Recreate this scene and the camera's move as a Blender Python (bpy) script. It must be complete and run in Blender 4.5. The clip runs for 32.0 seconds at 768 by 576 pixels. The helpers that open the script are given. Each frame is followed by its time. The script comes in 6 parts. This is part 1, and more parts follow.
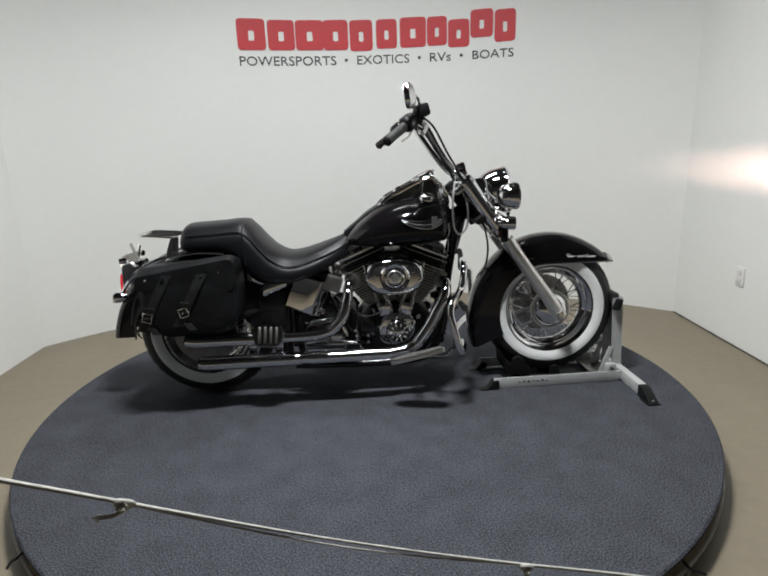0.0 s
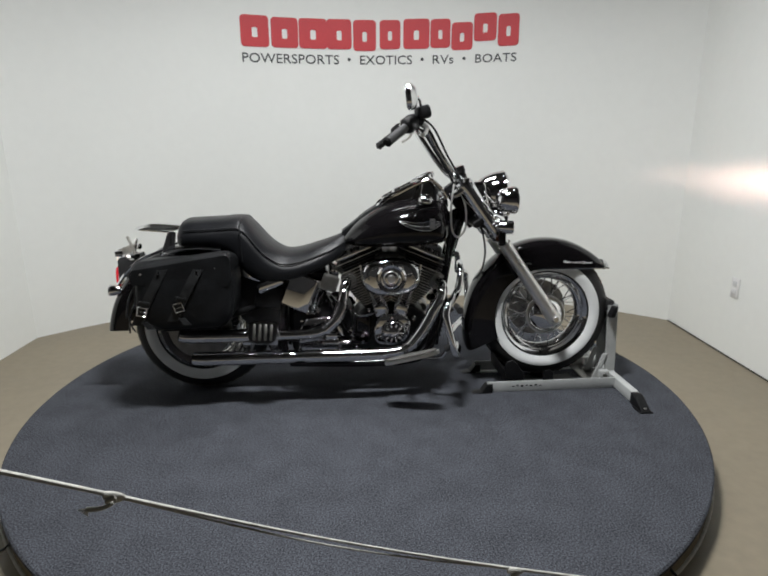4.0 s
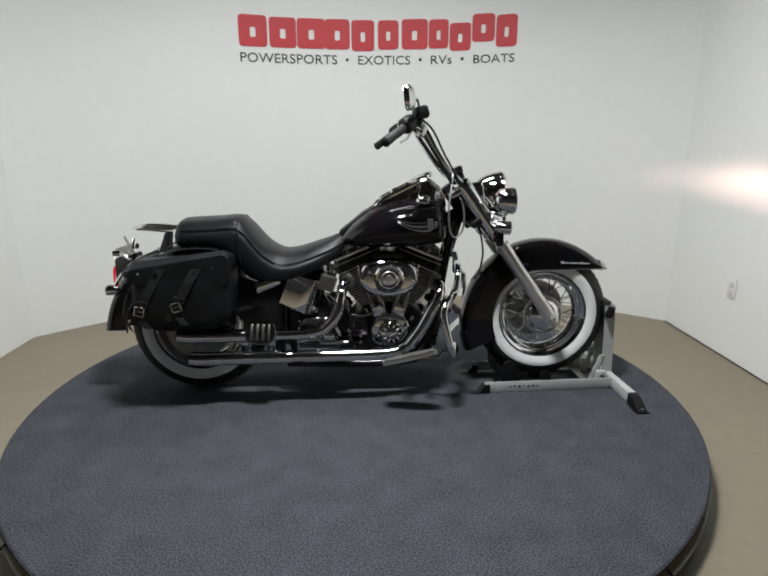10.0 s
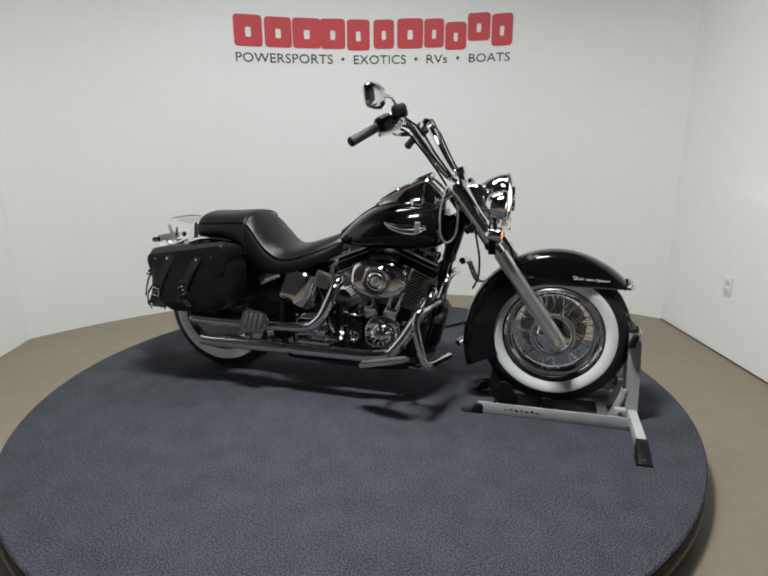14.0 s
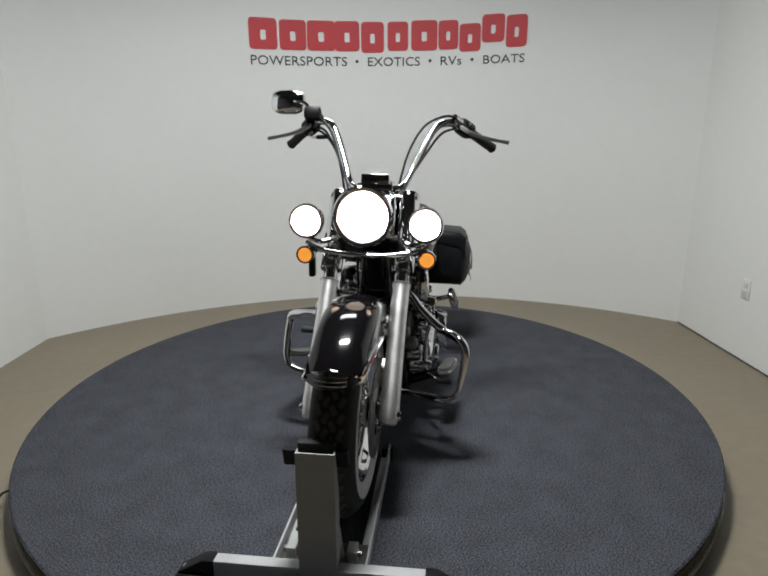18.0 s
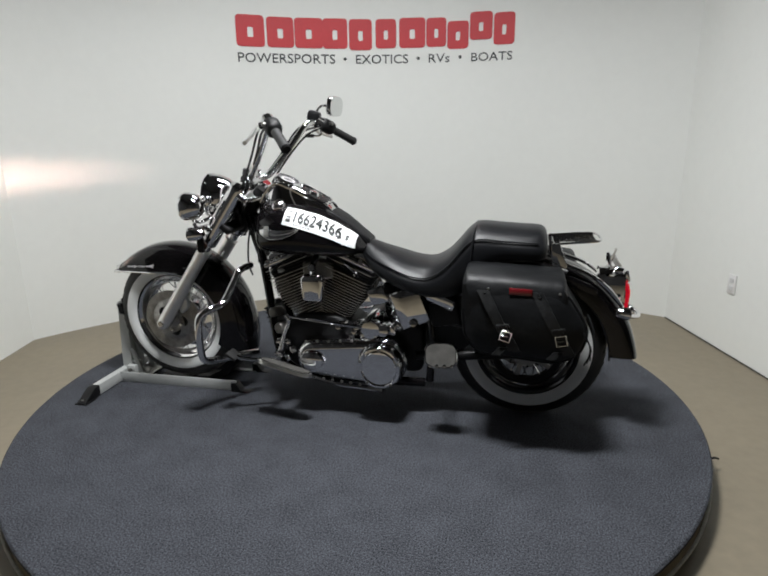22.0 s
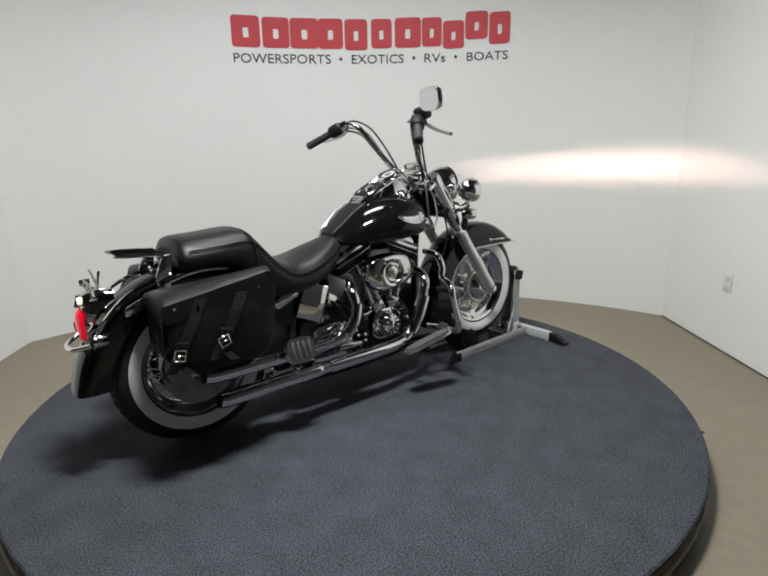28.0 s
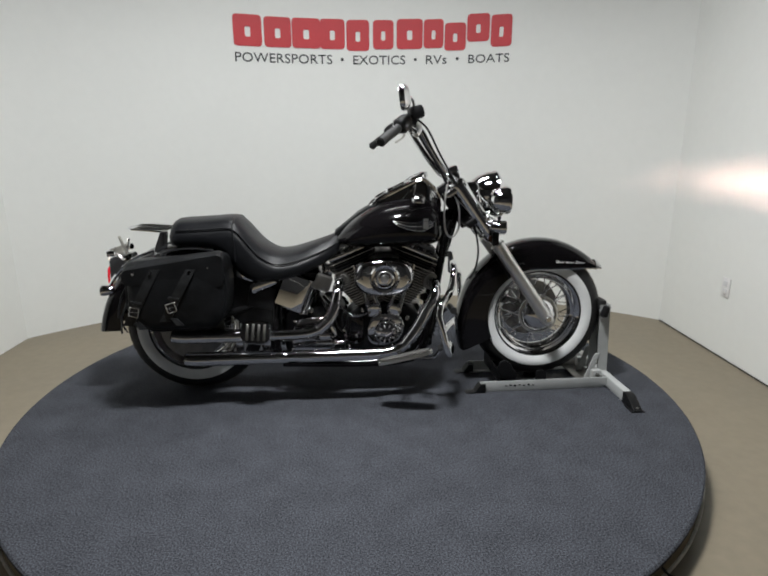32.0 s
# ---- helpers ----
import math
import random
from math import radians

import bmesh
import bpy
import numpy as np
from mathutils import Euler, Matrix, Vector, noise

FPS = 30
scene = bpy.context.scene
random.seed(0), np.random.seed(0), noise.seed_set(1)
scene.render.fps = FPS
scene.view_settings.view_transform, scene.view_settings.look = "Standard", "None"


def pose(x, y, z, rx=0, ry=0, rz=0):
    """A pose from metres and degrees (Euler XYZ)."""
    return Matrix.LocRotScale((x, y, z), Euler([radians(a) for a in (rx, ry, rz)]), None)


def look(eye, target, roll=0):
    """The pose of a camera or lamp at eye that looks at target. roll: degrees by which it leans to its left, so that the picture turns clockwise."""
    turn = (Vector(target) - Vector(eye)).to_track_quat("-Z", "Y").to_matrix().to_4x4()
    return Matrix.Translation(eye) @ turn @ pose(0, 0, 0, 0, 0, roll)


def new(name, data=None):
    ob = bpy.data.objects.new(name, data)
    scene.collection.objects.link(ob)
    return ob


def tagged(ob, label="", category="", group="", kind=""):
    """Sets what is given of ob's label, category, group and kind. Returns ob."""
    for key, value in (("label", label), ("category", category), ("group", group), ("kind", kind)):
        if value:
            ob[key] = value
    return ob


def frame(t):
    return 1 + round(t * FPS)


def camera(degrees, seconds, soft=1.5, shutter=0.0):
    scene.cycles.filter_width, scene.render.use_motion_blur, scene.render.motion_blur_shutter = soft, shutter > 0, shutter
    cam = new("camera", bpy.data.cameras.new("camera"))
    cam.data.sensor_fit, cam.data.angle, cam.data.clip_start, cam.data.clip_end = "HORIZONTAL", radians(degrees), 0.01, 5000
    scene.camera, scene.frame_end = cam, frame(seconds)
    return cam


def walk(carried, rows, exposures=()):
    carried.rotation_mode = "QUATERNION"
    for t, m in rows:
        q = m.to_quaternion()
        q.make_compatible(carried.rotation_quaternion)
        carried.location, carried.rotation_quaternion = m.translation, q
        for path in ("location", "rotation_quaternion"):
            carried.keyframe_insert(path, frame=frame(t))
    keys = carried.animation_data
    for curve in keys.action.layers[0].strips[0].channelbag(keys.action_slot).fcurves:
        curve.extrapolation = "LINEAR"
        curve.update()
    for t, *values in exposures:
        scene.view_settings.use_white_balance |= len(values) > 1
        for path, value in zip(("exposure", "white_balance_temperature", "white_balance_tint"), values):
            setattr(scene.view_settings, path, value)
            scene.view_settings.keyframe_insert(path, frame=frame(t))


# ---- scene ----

EYE = (0.0, -2.46, 1.151)
cam = camera(69.55, 32.0, soft=2.0)


def aim(pan, tilt, roll):
    """The camera stands still at EYE and only sways a little."""
    p, t = radians(pan), radians(tilt)
    way = Vector((math.sin(p) * math.cos(t), math.cos(p) * math.cos(t), -math.sin(t)))
    return look(EYE, Vector(EYE) + way * 3, roll)


SWAY = [
    (0, 1.94, 14.96, -2.04), (0.5, 2.04, 15.01, -1.44), (1, 2.21, 15.02, -0.66), (1.5, 2.22, 14.98, -0.45), (2, 2.25, 14.98, -0.25),
    (2.5, 2.25, 14.94, -0.21), (3, 2.27, 14.91, -0.19), (3.5, 2.31, 14.92, -0.25), (5.5, 2.41, 14.85, -0.27), (6, 2.44, 14.85, -0.24),
    (6.5, 2.45, 14.86, -0.20), (7, 2.47, 14.88, -0.15), (7.5, 2.48, 14.89, -0.12), (8, 2.49, 14.90, -0.10), (9, 2.54, 14.90, -0.11),
    (10, 2.59, 14.89, -0.10), (10.5, 2.62, 14.88, -0.06), (11, 2.66, 14.87, 0.02), (11.5, 2.67, 14.86, 0.04), (12, 2.68, 14.87, 0.01),
    (12.5, 2.71, 14.87, -0.02), (13, 2.81, 14.89, -0.10), (13.5, 2.92, 14.92, -0.18), (14, 2.92, 14.95, -0.33), (14.5, 2.86, 15.00, -0.40),
    (16.5, 2.09, 15.11, -0.67), (17, 1.76, 14.86, -0.77), (17.5, 1.52, 14.85, -0.55), (18, 1.51, 14.76, -0.48), (18.5, 1.83, 14.84, -0.49),
    (19, 1.92, 15.15, -0.65), (19.5, 1.65, 15.17, -0.81), (20, 1.76, 15.15, -0.92), (20.5, 1.89, 15.04, -0.82), (21, 2.05, 15.00, -0.68),
    (21.5, 2.29, 14.99, -0.68), (22, 2.59, 14.99, -0.64), (22.5, 2.73, 15.02, -0.69), (23, 2.70, 14.98, -0.69), (23.5, 2.81, 14.99, -0.83),
    (24, 2.86, 15.01, -0.94), (24.5, 2.95, 15.00, -0.83), (25, 2.74, 14.98, -0.78), (25.5, 2.65, 14.99, -0.83), (27.5, 2.84, 15.01, -0.93),
    (28, 2.90, 15.00, -0.91), (28.5, 3.01, 15.03, -0.74), (29, 3.10, 15.01, -0.72), (29.5, 3.30, 14.99, -0.45), (30, 3.26, 14.97, -0.32),
    (30.5, 3.15, 14.94, -0.23), (31, 3.09, 14.92, -0.15), (31.5, 3.08, 14.91, -0.12), (32, 3.06, 14.91, -0.12)]
EXPOSURE = [(0, 0.0), (13.5, 0.0), (14.5, -0.06), (16.5, -0.14), (17, -0.18), (17.5, -0.26), (18, -0.30), (18.5, -0.29), (19, -0.25), (20, -0.08), (21, -0.02), (22, -0.03), (23, -0.05), (25.5, -0.05), (27.5, -0.04), (30, -0.05), (32, -0.05)]
walk(cam, [(t, aim(a, b, c)) for t, a, b, c in SWAY], EXPOSURE)

# ---- light ----
FLOOR = -0.12       # the carpet's top is z = 0
CEILING = 3.05
world = bpy.data.worlds.new("room_air")
world.use_nodes = True
world.node_tree.nodes["Background"].inputs[0].default_value = (0.5, 0.5, 0.5, 1)
world.node_tree.nodes["Background"].inputs[1].default_value = 0.02
scene.world = world


def ceiling_lamp(x, y, sx, sy, watts, colour=(0.968, 0.985, 1.0)):
    data = bpy.data.lights.new("ceiling_lamp", "AREA")
    data.shape, data.size, data.size_y, data.energy, data.color = "RECTANGLE", sx, sy, watts, colour
    data.spread = radians(166)      # narrowed so that less light reaches the upper walls
    lamp = new("ceiling_lamp", data)
    lamp.location = (x, y, CEILING - 0.09)
    return lamp


LAMPS = [(-0.05, -0.85, 0.56, 0.16, 109), (-0.10, 0.62, 0.90, 0.30, 24)]
for l in LAMPS:
    ceiling_lamp(*l)


# ---- materials ----
def material(name, colour, rough=0.5, metal=0.0, coat=0.0, vary=0.0, scale=8.0, bump=0.0, bump_scale=60.0, deep=0.004, emit=0.0, spec=0.5, rough_vary=0.0, second=None, fine=0.4, ratio=14):
    """Principled surface with a coarse colour drift, a fine grain and bump, in object space metres."""
    m = bpy.data.materials.new(name)
    m.use_nodes = True
    nt = m.node_tree
    b = nt.nodes["Principled BSDF"]
    b.inputs["Base Color"].default_value = (*colour, 1)
    b.inputs["Roughness"].default_value = rough
    b.inputs["Metallic"].default_value = metal
    b.inputs["Coat Weight"].default_value = coat
    b.inputs["Coat Roughness"].default_value = 0.03
    b.inputs["Specular IOR Level"].default_value = spec
    if emit:
        b.inputs["Emission Color"].default_value = (*colour, 1)
        b.inputs["Emission Strength"].default_value = emit
    tc = nt.nodes.new("ShaderNodeTexCoord")
    if vary:
        a = nt.nodes.new("ShaderNodeTexNoise")
        a.inputs["Scale"].default_value, a.inputs["Detail"].default_value = scale, 6
        c = nt.nodes.new("ShaderNodeTexNoise")
        c.inputs["Scale"].default_value, c.inputs["Detail"].default_value = scale * ratio, 3
        nt.links.new(tc.outputs["Object"], a.inputs["Vector"])
        nt.links.new(tc.outputs["Object"], c.inputs["Vector"])
        mix = nt.nodes.new("ShaderNodeMath")
        mix.operation = "MULTIPLY_ADD"
        mix.inputs[1].default_value, mix.inputs[2].default_value = fine, 0.0
        nt.links.new(c.outputs["Fac"], mix.inputs[0])
        add = nt.nodes.new("ShaderNodeMath")
        add.operation = "MULTIPLY_ADD"
        add.inputs[1].default_value = 1 - fine
        nt.links.new(a.outputs["Fac"], add.inputs[0])
        nt.links.new(mix.outputs[0], add.inputs[2])
        ramp = nt.nodes.new("ShaderNodeValToRGB")
        other = second or tuple(v * (1 - vary) for v in colour)
        first = colour if second else tuple(min(1, v * (1 + vary)) for v in colour)
        ramp.color_ramp.elements[0].position, ramp.color_ramp.elements[1].position = 0.36, 0.64
        ramp.color_ramp.elements[0].color, ramp.color_ramp.elements[1].color = (*other, 1), (*first, 1)
        nt.links.new(add.outputs[0], ramp.inputs[0])
        nt.links.new(ramp.outputs[0], b.inputs["Base Color"])
        if rough_vary:
            rr = nt.nodes.new("ShaderNodeMapRange")
            rr.inputs["To Min"].default_value, rr.inputs["To Max"].default_value = rough - rough_vary, rough + rough_vary
            nt.links.new(a.outputs["Fac"], rr.inputs["Value"])
            nt.links.new(rr.outputs[0], b.inputs["Roughness"])
    if bump:
        n = nt.nodes.new("ShaderNodeTexNoise")
        n.inputs["Scale"].default_value, n.inputs["Detail"].default_value = bump_scale, 4
        nt.links.new(tc.outputs["Object"], n.inputs["Vector"])
        bp = nt.nodes.new("ShaderNodeBump")
        bp.inputs["Strength"].default_value, bp.inputs["Distance"].default_value = bump, deep
        nt.links.new(n.outputs["Fac"], bp.inputs["Height"])
        nt.links.new(bp.outputs[0], b.inputs["Normal"])
    return m


WALL = material("white_wall_paint", (0.80, 0.81, 0.78), 0.6, vary=0.015, scale=1.2, bump=0.05, bump_scale=180)
CEIL = material("dark_ceiling_paint", (0.045, 0.045, 0.046), 0.8, vary=0.1, scale=2)
REAR = material("unseen_dark_wall_paint", (0.035, 0.035, 0.036), 0.7, vary=0.15, scale=1.5)
CONCRETE = material("beige_concrete", (0.208, 0.176, 0.124), 0.45, vary=0.10, scale=1.6, bump=0.04, bump_scale=40, rough_vary=0.1)
CARPET = material("grey_carpet", (0.0530, 0.0562, 0.0652), 0.95, vary=0.74, scale=9, bump=0.45, bump_scale=330, spec=0.12, fine=0.88, ratio=22)
SKIRT = material("brown_skirt", (0.16, 0.135, 0.088), 0.8, vary=0.2, scale=12)
ROPE = material("white_cord", (0.47, 0.46, 0.42), 0.85, vary=0.2, scale=60, bump=0.5, bump_scale=400)
RED = material("red_sign_vinyl", (0.52, 0.022, 0.03), 0.5, vary=0.05, scale=4)
INK = material("black_sign_vinyl", (0.03, 0.035, 0.035), 0.5)
CHROME = material("chrome", (0.80, 0.80, 0.81), 0.03, metal=1.0, vary=0.03, scale=6)
ALU = material("satin_aluminium", (0.76, 0.755, 0.73), 0.30, metal=1.0, vary=0.06, scale=18, rough_vary=0.06)
ROTOR = material("brushed_disc_steel", (0.34, 0.33, 0.315), 0.34, metal=1.0, vary=0.45, scale=24, rough_vary=0.10)
SLIDER = material("satin_slider", (0.86, 0.85, 0.83), 0.42, metal=1.0, vary=0.10, scale=14, rough_vary=0.08)
ZINC = material("dull_zinc", (0.52, 0.50, 0.46), 0.42, metal=1.0, vary=0.12, scale=30)
STEEL = material("worn_steel", (0.24, 0.235, 0.22), 0.40, metal=1.0, vary=0.15, scale=30)
BLACK = material("black_gloss_paint", (0.0045, 0.004, 0.0045), 0.15, coat=0.7, spec=0.06, vary=0.1, scale=3)
BLACKM = material("black_satin_paint", (0.006, 0.006, 0.0065), 0.45, spec=0.2, vary=0.2, scale=20)
LEATHER = material("black_leather", (0.0065, 0.007, 0.0078), 0.46, spec=0.24, vary=0.35, scale=9, bump=0.4, bump_scale=15, deep=0.012, rough_vary=0.10)
STRAP = material("worn_strap_leather", (0.013, 0.0135, 0.014), 0.40, spec=0.35, vary=0.4, scale=30, bump=0.3, bump_scale=80, rough_vary=0.1)
VINYL = material("black_seat_vinyl", (0.006, 0.0064, 0.0076), 0.38, spec=0.27, vary=0.2, scale=10, bump=0.10, bump_scale=320, rough_vary=0.06)
RUBBER = material("black_rubber", (0.012, 0.012, 0.012), 0.62, vary=0.25, scale=30, bump=0.2, bump_scale=200)
WHITEWALL = material("white_rubber", (0.80, 0.81, 0.80), 0.5, vary=0.05, scale=14)
GREYPAINT = material("grey_stand_paint", (0.42, 0.43, 0.42), 0.42, vary=0.08, scale=16, rough_vary=0.08)
PAPER = material("white_label_paper", (0.78, 0.79, 0.80), 0.6, vary=0.03, scale=20)
REDHOT = material("red_lens_hot_spot", (1.0, 0.09, 0.09), 0.3, emit=0.8)
REDLENS = material("red_lens", (0.72, 0.006, 0.024), 0.25, coat=0.2, spec=0.3, emit=0.45, vary=0.3, scale=25)
REDDIM = material("dark_red_reflector", (0.16, 0.008, 0.012), 0.25, coat=0.5)
AMBER = material("amber_lens", (1.0, 0.40, 0.06), 0.15, coat=0.5, emit=1.0)
AMBERDIM = material("amber_grey_lens", (0.018, 0.008, 0.005), 0.4, spec=0.1)
CLEARLAMP = material("clear_number_lamp", (0.98, 0.84, 0.70), 0.2, emit=1.0)
BULB = material("hot_lamp", (1.0, 0.68, 0.57), 0.4, emit=800)
GLOW = material("glowing_baffle", (1.0, 0.93, 0.86), 0.4, emit=0.8)
GLOWFOG = material("glowing_fog_baffle", (1.0, 0.90, 0.82), 0.4, emit=1.8)
DUSTY = material("dusty_rubber", (0.075, 0.072, 0.066), 0.7, vary=0.3, scale=25)
MIRROR = material("mirror_glass", (0.86, 0.87, 0.87), 0.015, metal=1.0)
DIALFACE = material("dial_face", (0.05, 0.05, 0.055), 0.3, coat=0.4)
FINS = material("machined_fin_edge", (0.62, 0.62, 0.60), 0.30, metal=1.0, vary=0.15, scale=40)
DIFFUSER = material("lamp_frame_paint", (0.7, 0.7, 0.7), 0.5)
OUTLET = material("white_plastic", (0.74, 0.73, 0.72), 0.4)


# ---- mesh tools ----
def part(name, bm, mat, parent=None, label="", angle=38, flat=False):
    """Links a bmesh as one mesh object under parent."""
    me = bpy.data.meshes.new(name)
    bmesh.ops.recalc_face_normals(bm, faces=bm.faces)
    bm.to_mesh(me)
    bm.free()
    if not flat:
        me.polygons.foreach_set("use_smooth", [True] * len(me.polygons))
        me.set_sharp_from_angle(angle=radians(angle))
    me.materials.append(mat)
    ob = new(name, me)
    if parent:
        ob.parent = parent
    if label:
        tagged(ob, label)
    return ob


def twin(ob, m, parent=None):
    """Another object on the same mesh."""
    o = new(ob.name.split(".")[0], ob.data)
    o.parent = parent or ob.parent
    o.matrix_basis = m
    if "label" in ob:
        o["label"] = ob["label"]
    return o


def smooth_path(pts, sub=6):
    pts = [Vector(p) for p in pts]
    if len(pts) < 3 or sub < 2:
        return pts
    out = []
    for i in range(len(pts) - 1):
        a, b, c, d = pts[max(i - 1, 0)], pts[i], pts[i + 1], pts[min(i + 2, len(pts) - 1)]
        for k in range(sub):
            t = k / sub
            out.append(0.5 * ((2 * b) + (c - a) * t + (2 * a - 5 * b + 4 * c - d) * t * t + (3 * b - a - 3 * c + d) * t ** 3))
    return out + [pts[-1]]


def tube(pts, r, n=10, sub=6, bm=None, closed=False):
    """Round tube along a smooth path; r a radius or one for each path point."""
    bm = bm or bmesh.new()
    path = smooth_path(pts, sub)
    m = len(path)
    if isinstance(r, (list, tuple)):
        rr = [float(np.interp(i / (m - 1) * (len(r) - 1), range(len(r)), r)) for i in range(m)]
    else:
        rr = [r] * m
    side = None
    rings = []
    for i, p in enumerate(path):
        if closed:
            t = path[(i + 1) % m] - path[i - 1]
        else:
            t = path[min(i + 1, m - 1)] - path[max(i - 1, 0)]
        t.normalize()
        if side is None:
            side = t.cross(Vector((0, 0, 1)) if abs(t.z) < 0.9 else Vector((1, 0, 0))).normalized()
        side = (side - t * side.dot(t)).normalized()
        up = t.cross(side)
        rings.append([bm.verts.new(p + (side * math.cos(2 * math.pi * k / n) + up * math.sin(2 * math.pi * k / n)) * rr[i]) for k in range(n)])
    pairs = list(zip(rings, rings[1:])) + ([(rings[-1], rings[0])] if closed else [])
    for a, b in pairs:
        for k in range(n):
            bm.faces.new((a[k], a[(k + 1) % n], b[(k + 1) % n], b[k]))
    if not closed:
        bm.faces.new(rings[0][::-1])
        bm.faces.new(rings[-1])
    return bm


def lathe(profile, m=None, n=32, bm=None, closed=False):
    """Turns (radius, height) pairs round the local z axis, then moves the result by m."""
    bm = bm or bmesh.new()
    m = m or Matrix()
    rings = []
    for r, h in profile:
        if r < 1e-6:
            rings.append([bm.verts.new(m @ Vector((0, 0, h)))])
        else:
            rings.append([bm.verts.new(m @ Vector((r * math.cos(2 * math.pi * k / n), r * math.sin(2 * math.pi * k / n), h))) for k in range(n)])
    pairs = list(zip(rings, rings[1:])) + ([(rings[-1], rings[0])] if closed else [])
    for a, b in pairs:
        for k in range(n):
            j = (k + 1) % n
            if len(a) == 1 and len(b) == 1:
                continue
            if len(a) == 1:
                bm.faces.new((a[0], b[j], b[k]))
            elif len(b) == 1:
                bm.faces.new((a[k], a[j], b[0]))
            else:
                bm.faces.new((a[k], a[j], b[j], b[k]))
    return bm


def facing(p, d):
    """Pose at p whose z axis points along d."""
    return Matrix.Translation(p) @ Vector(d).to_track_quat("Z", "Y").to_matrix().to_4x4()


def box(sx, sy, sz, m=None, bevel=0.004, seg=2, bm=None):
    b2 = bmesh.new()
    bmesh.ops.create_cube(b2, size=1)
    bmesh.ops.scale(b2, vec=(sx, sy, sz), verts=b2.verts)
    if bevel:
        bmesh.ops.bevel(b2, geom=b2.edges[:], offset=bevel, segments=seg, affect="EDGES", profile=0.5)
    bmesh.ops.transform(b2, matrix=m or Matrix(), verts=b2.verts)
    return merge(bm, b2)


def merge(bm, b2):
    if bm is None:
        return b2
    me = bpy.data.meshes.new("tmp")
    b2.to_mesh(me)
    b2.free()
    bm.from_mesh(me)
    bpy.data.meshes.remove(me)
    return bm


def slab(outline, y0, y1, bevel=0.006, seg=3, bm=None, m=None):
    """An outline in x and z, given thickness along y, with rounded edges."""
    b2 = bmesh.new()
    a = [b2.verts.new((x, y0, z)) for x, z in outline]
    b = [b2.verts.new((x, y1, z)) for x, z in outline]
    n = len(a)
    b2.faces.new(a)
    b2.faces.new(b[::-1])
    for k in range(n):
        b2.faces.new((a[k], b[k], b[(k + 1) % n], a[(k + 1) % n]))
    bmesh.ops.recalc_face_normals(b2, faces=b2.faces)
    if bevel:
        rim = [e for e in b2.edges if abs(e.verts[0].co.y - e.verts[1].co.y) < 1e-6]
        bmesh.ops.bevel(b2, geom=rim, offset=bevel, segments=seg, affect="EDGES", profile=0.5)
    if m:
        bmesh.ops.transform(b2, matrix=m, verts=b2.verts)
    return merge(bm, b2)


def rounded(pts, r=0.03, n=5):
    """Rounds the corners of a 2D outline."""
    out = []
    m = len(pts)
    for i in range(m):
        p, a, b = Vector(pts[i]), Vector(pts[i - 1]), Vector(pts[(i + 1) % m])
        u, v = (a - p), (b - p)
        k = min(r, u.length * 0.45, v.length * 0.45)
        s, e = p + u.normalized() * k, p + v.normalized() * k
        for j in range(n + 1):
            t = j / n
            out.append(tuple(s * (1 - t) ** 2 + p * 2 * t * (1 - t) + e * t * t))
    return out


def loft(rings, bm=None, cap=True):
    bm = bm or bmesh.new()
    vs = [[bm.verts.new(p) for p in r] for r in rings]
    n = len(vs[0])
    for a, b in zip(vs, vs[1:]):
        for k in range(n):
            bm.faces.new((a[k], a[(k + 1) % n], b[(k + 1) % n], b[k]))
    if cap:
        bm.faces.new(vs[0][::-1])
        bm.faces.new(vs[-1])
    return bm


def ellipse(rx, rz, n=28, cx=0.0, cz=0.0, power=2.0):
    out = []
    for k in range(n):
        a = 2 * math.pi * k / n
        c, s = math.cos(a), math.sin(a)
        out.append((cx + rx * math.copysign(abs(c) ** (2 / power), c), cz + rz * math.copysign(abs(s) ** (2 / power), s)))
    return out


def empty(name, label, category, group="", kind=""):
    return tagged(new(name), label, category, group, kind)


# ---- the room ----
ARC_C, ARC_R = (0.080, -1.014), 3.133       # curved back wall, radius and centre in the plan
WEST, EAST, SOUTH = -2.19, 2.217, -4.6
SIDE_END = -0.70        # white side walls turn dark here, out of view, to cut bounce and darken reflections
EAST_END = 2.168        # the east wall runs a little inwards


def on_arc(deg, r=ARC_R):
    a = radians(deg)
    return ARC_C[0] + r * math.sin(a), ARC_C[1] + r * math.cos(a)


A0 = math.degrees(math.asin((WEST - ARC_C[0]) / ARC_R))
A1 = math.degrees(math.asin((EAST - ARC_C[0]) / ARC_R))
CORNER_W, CORNER_E = on_arc(A0), on_arc(A1)


def wall_from(points, name, mat, label):
    """A standing wall of 10 cm along a line of plan points; its back lies on the outer side."""
    bm = bmesh.new()
    front = [Vector((x, y, 0)) for x, y in points]
    rings = []
    for i, p in enumerate(front):
        t = (front[min(i + 1, len(front) - 1)] - front[max(i - 1, 0)]).normalized()
        n = Vector((-t.y, t.x, 0)) * 0.1
        rings.append([(p.x, p.y, FLOOR), (p.x, p.y, CEILING), (p.x + n.x, p.y + n.y, CEILING), (p.x + n.x, p.y + n.y, FLOOR)])
    return tagged(part(name, loft(rings, bm), mat, angle=20), label, "wall", kind="structure")


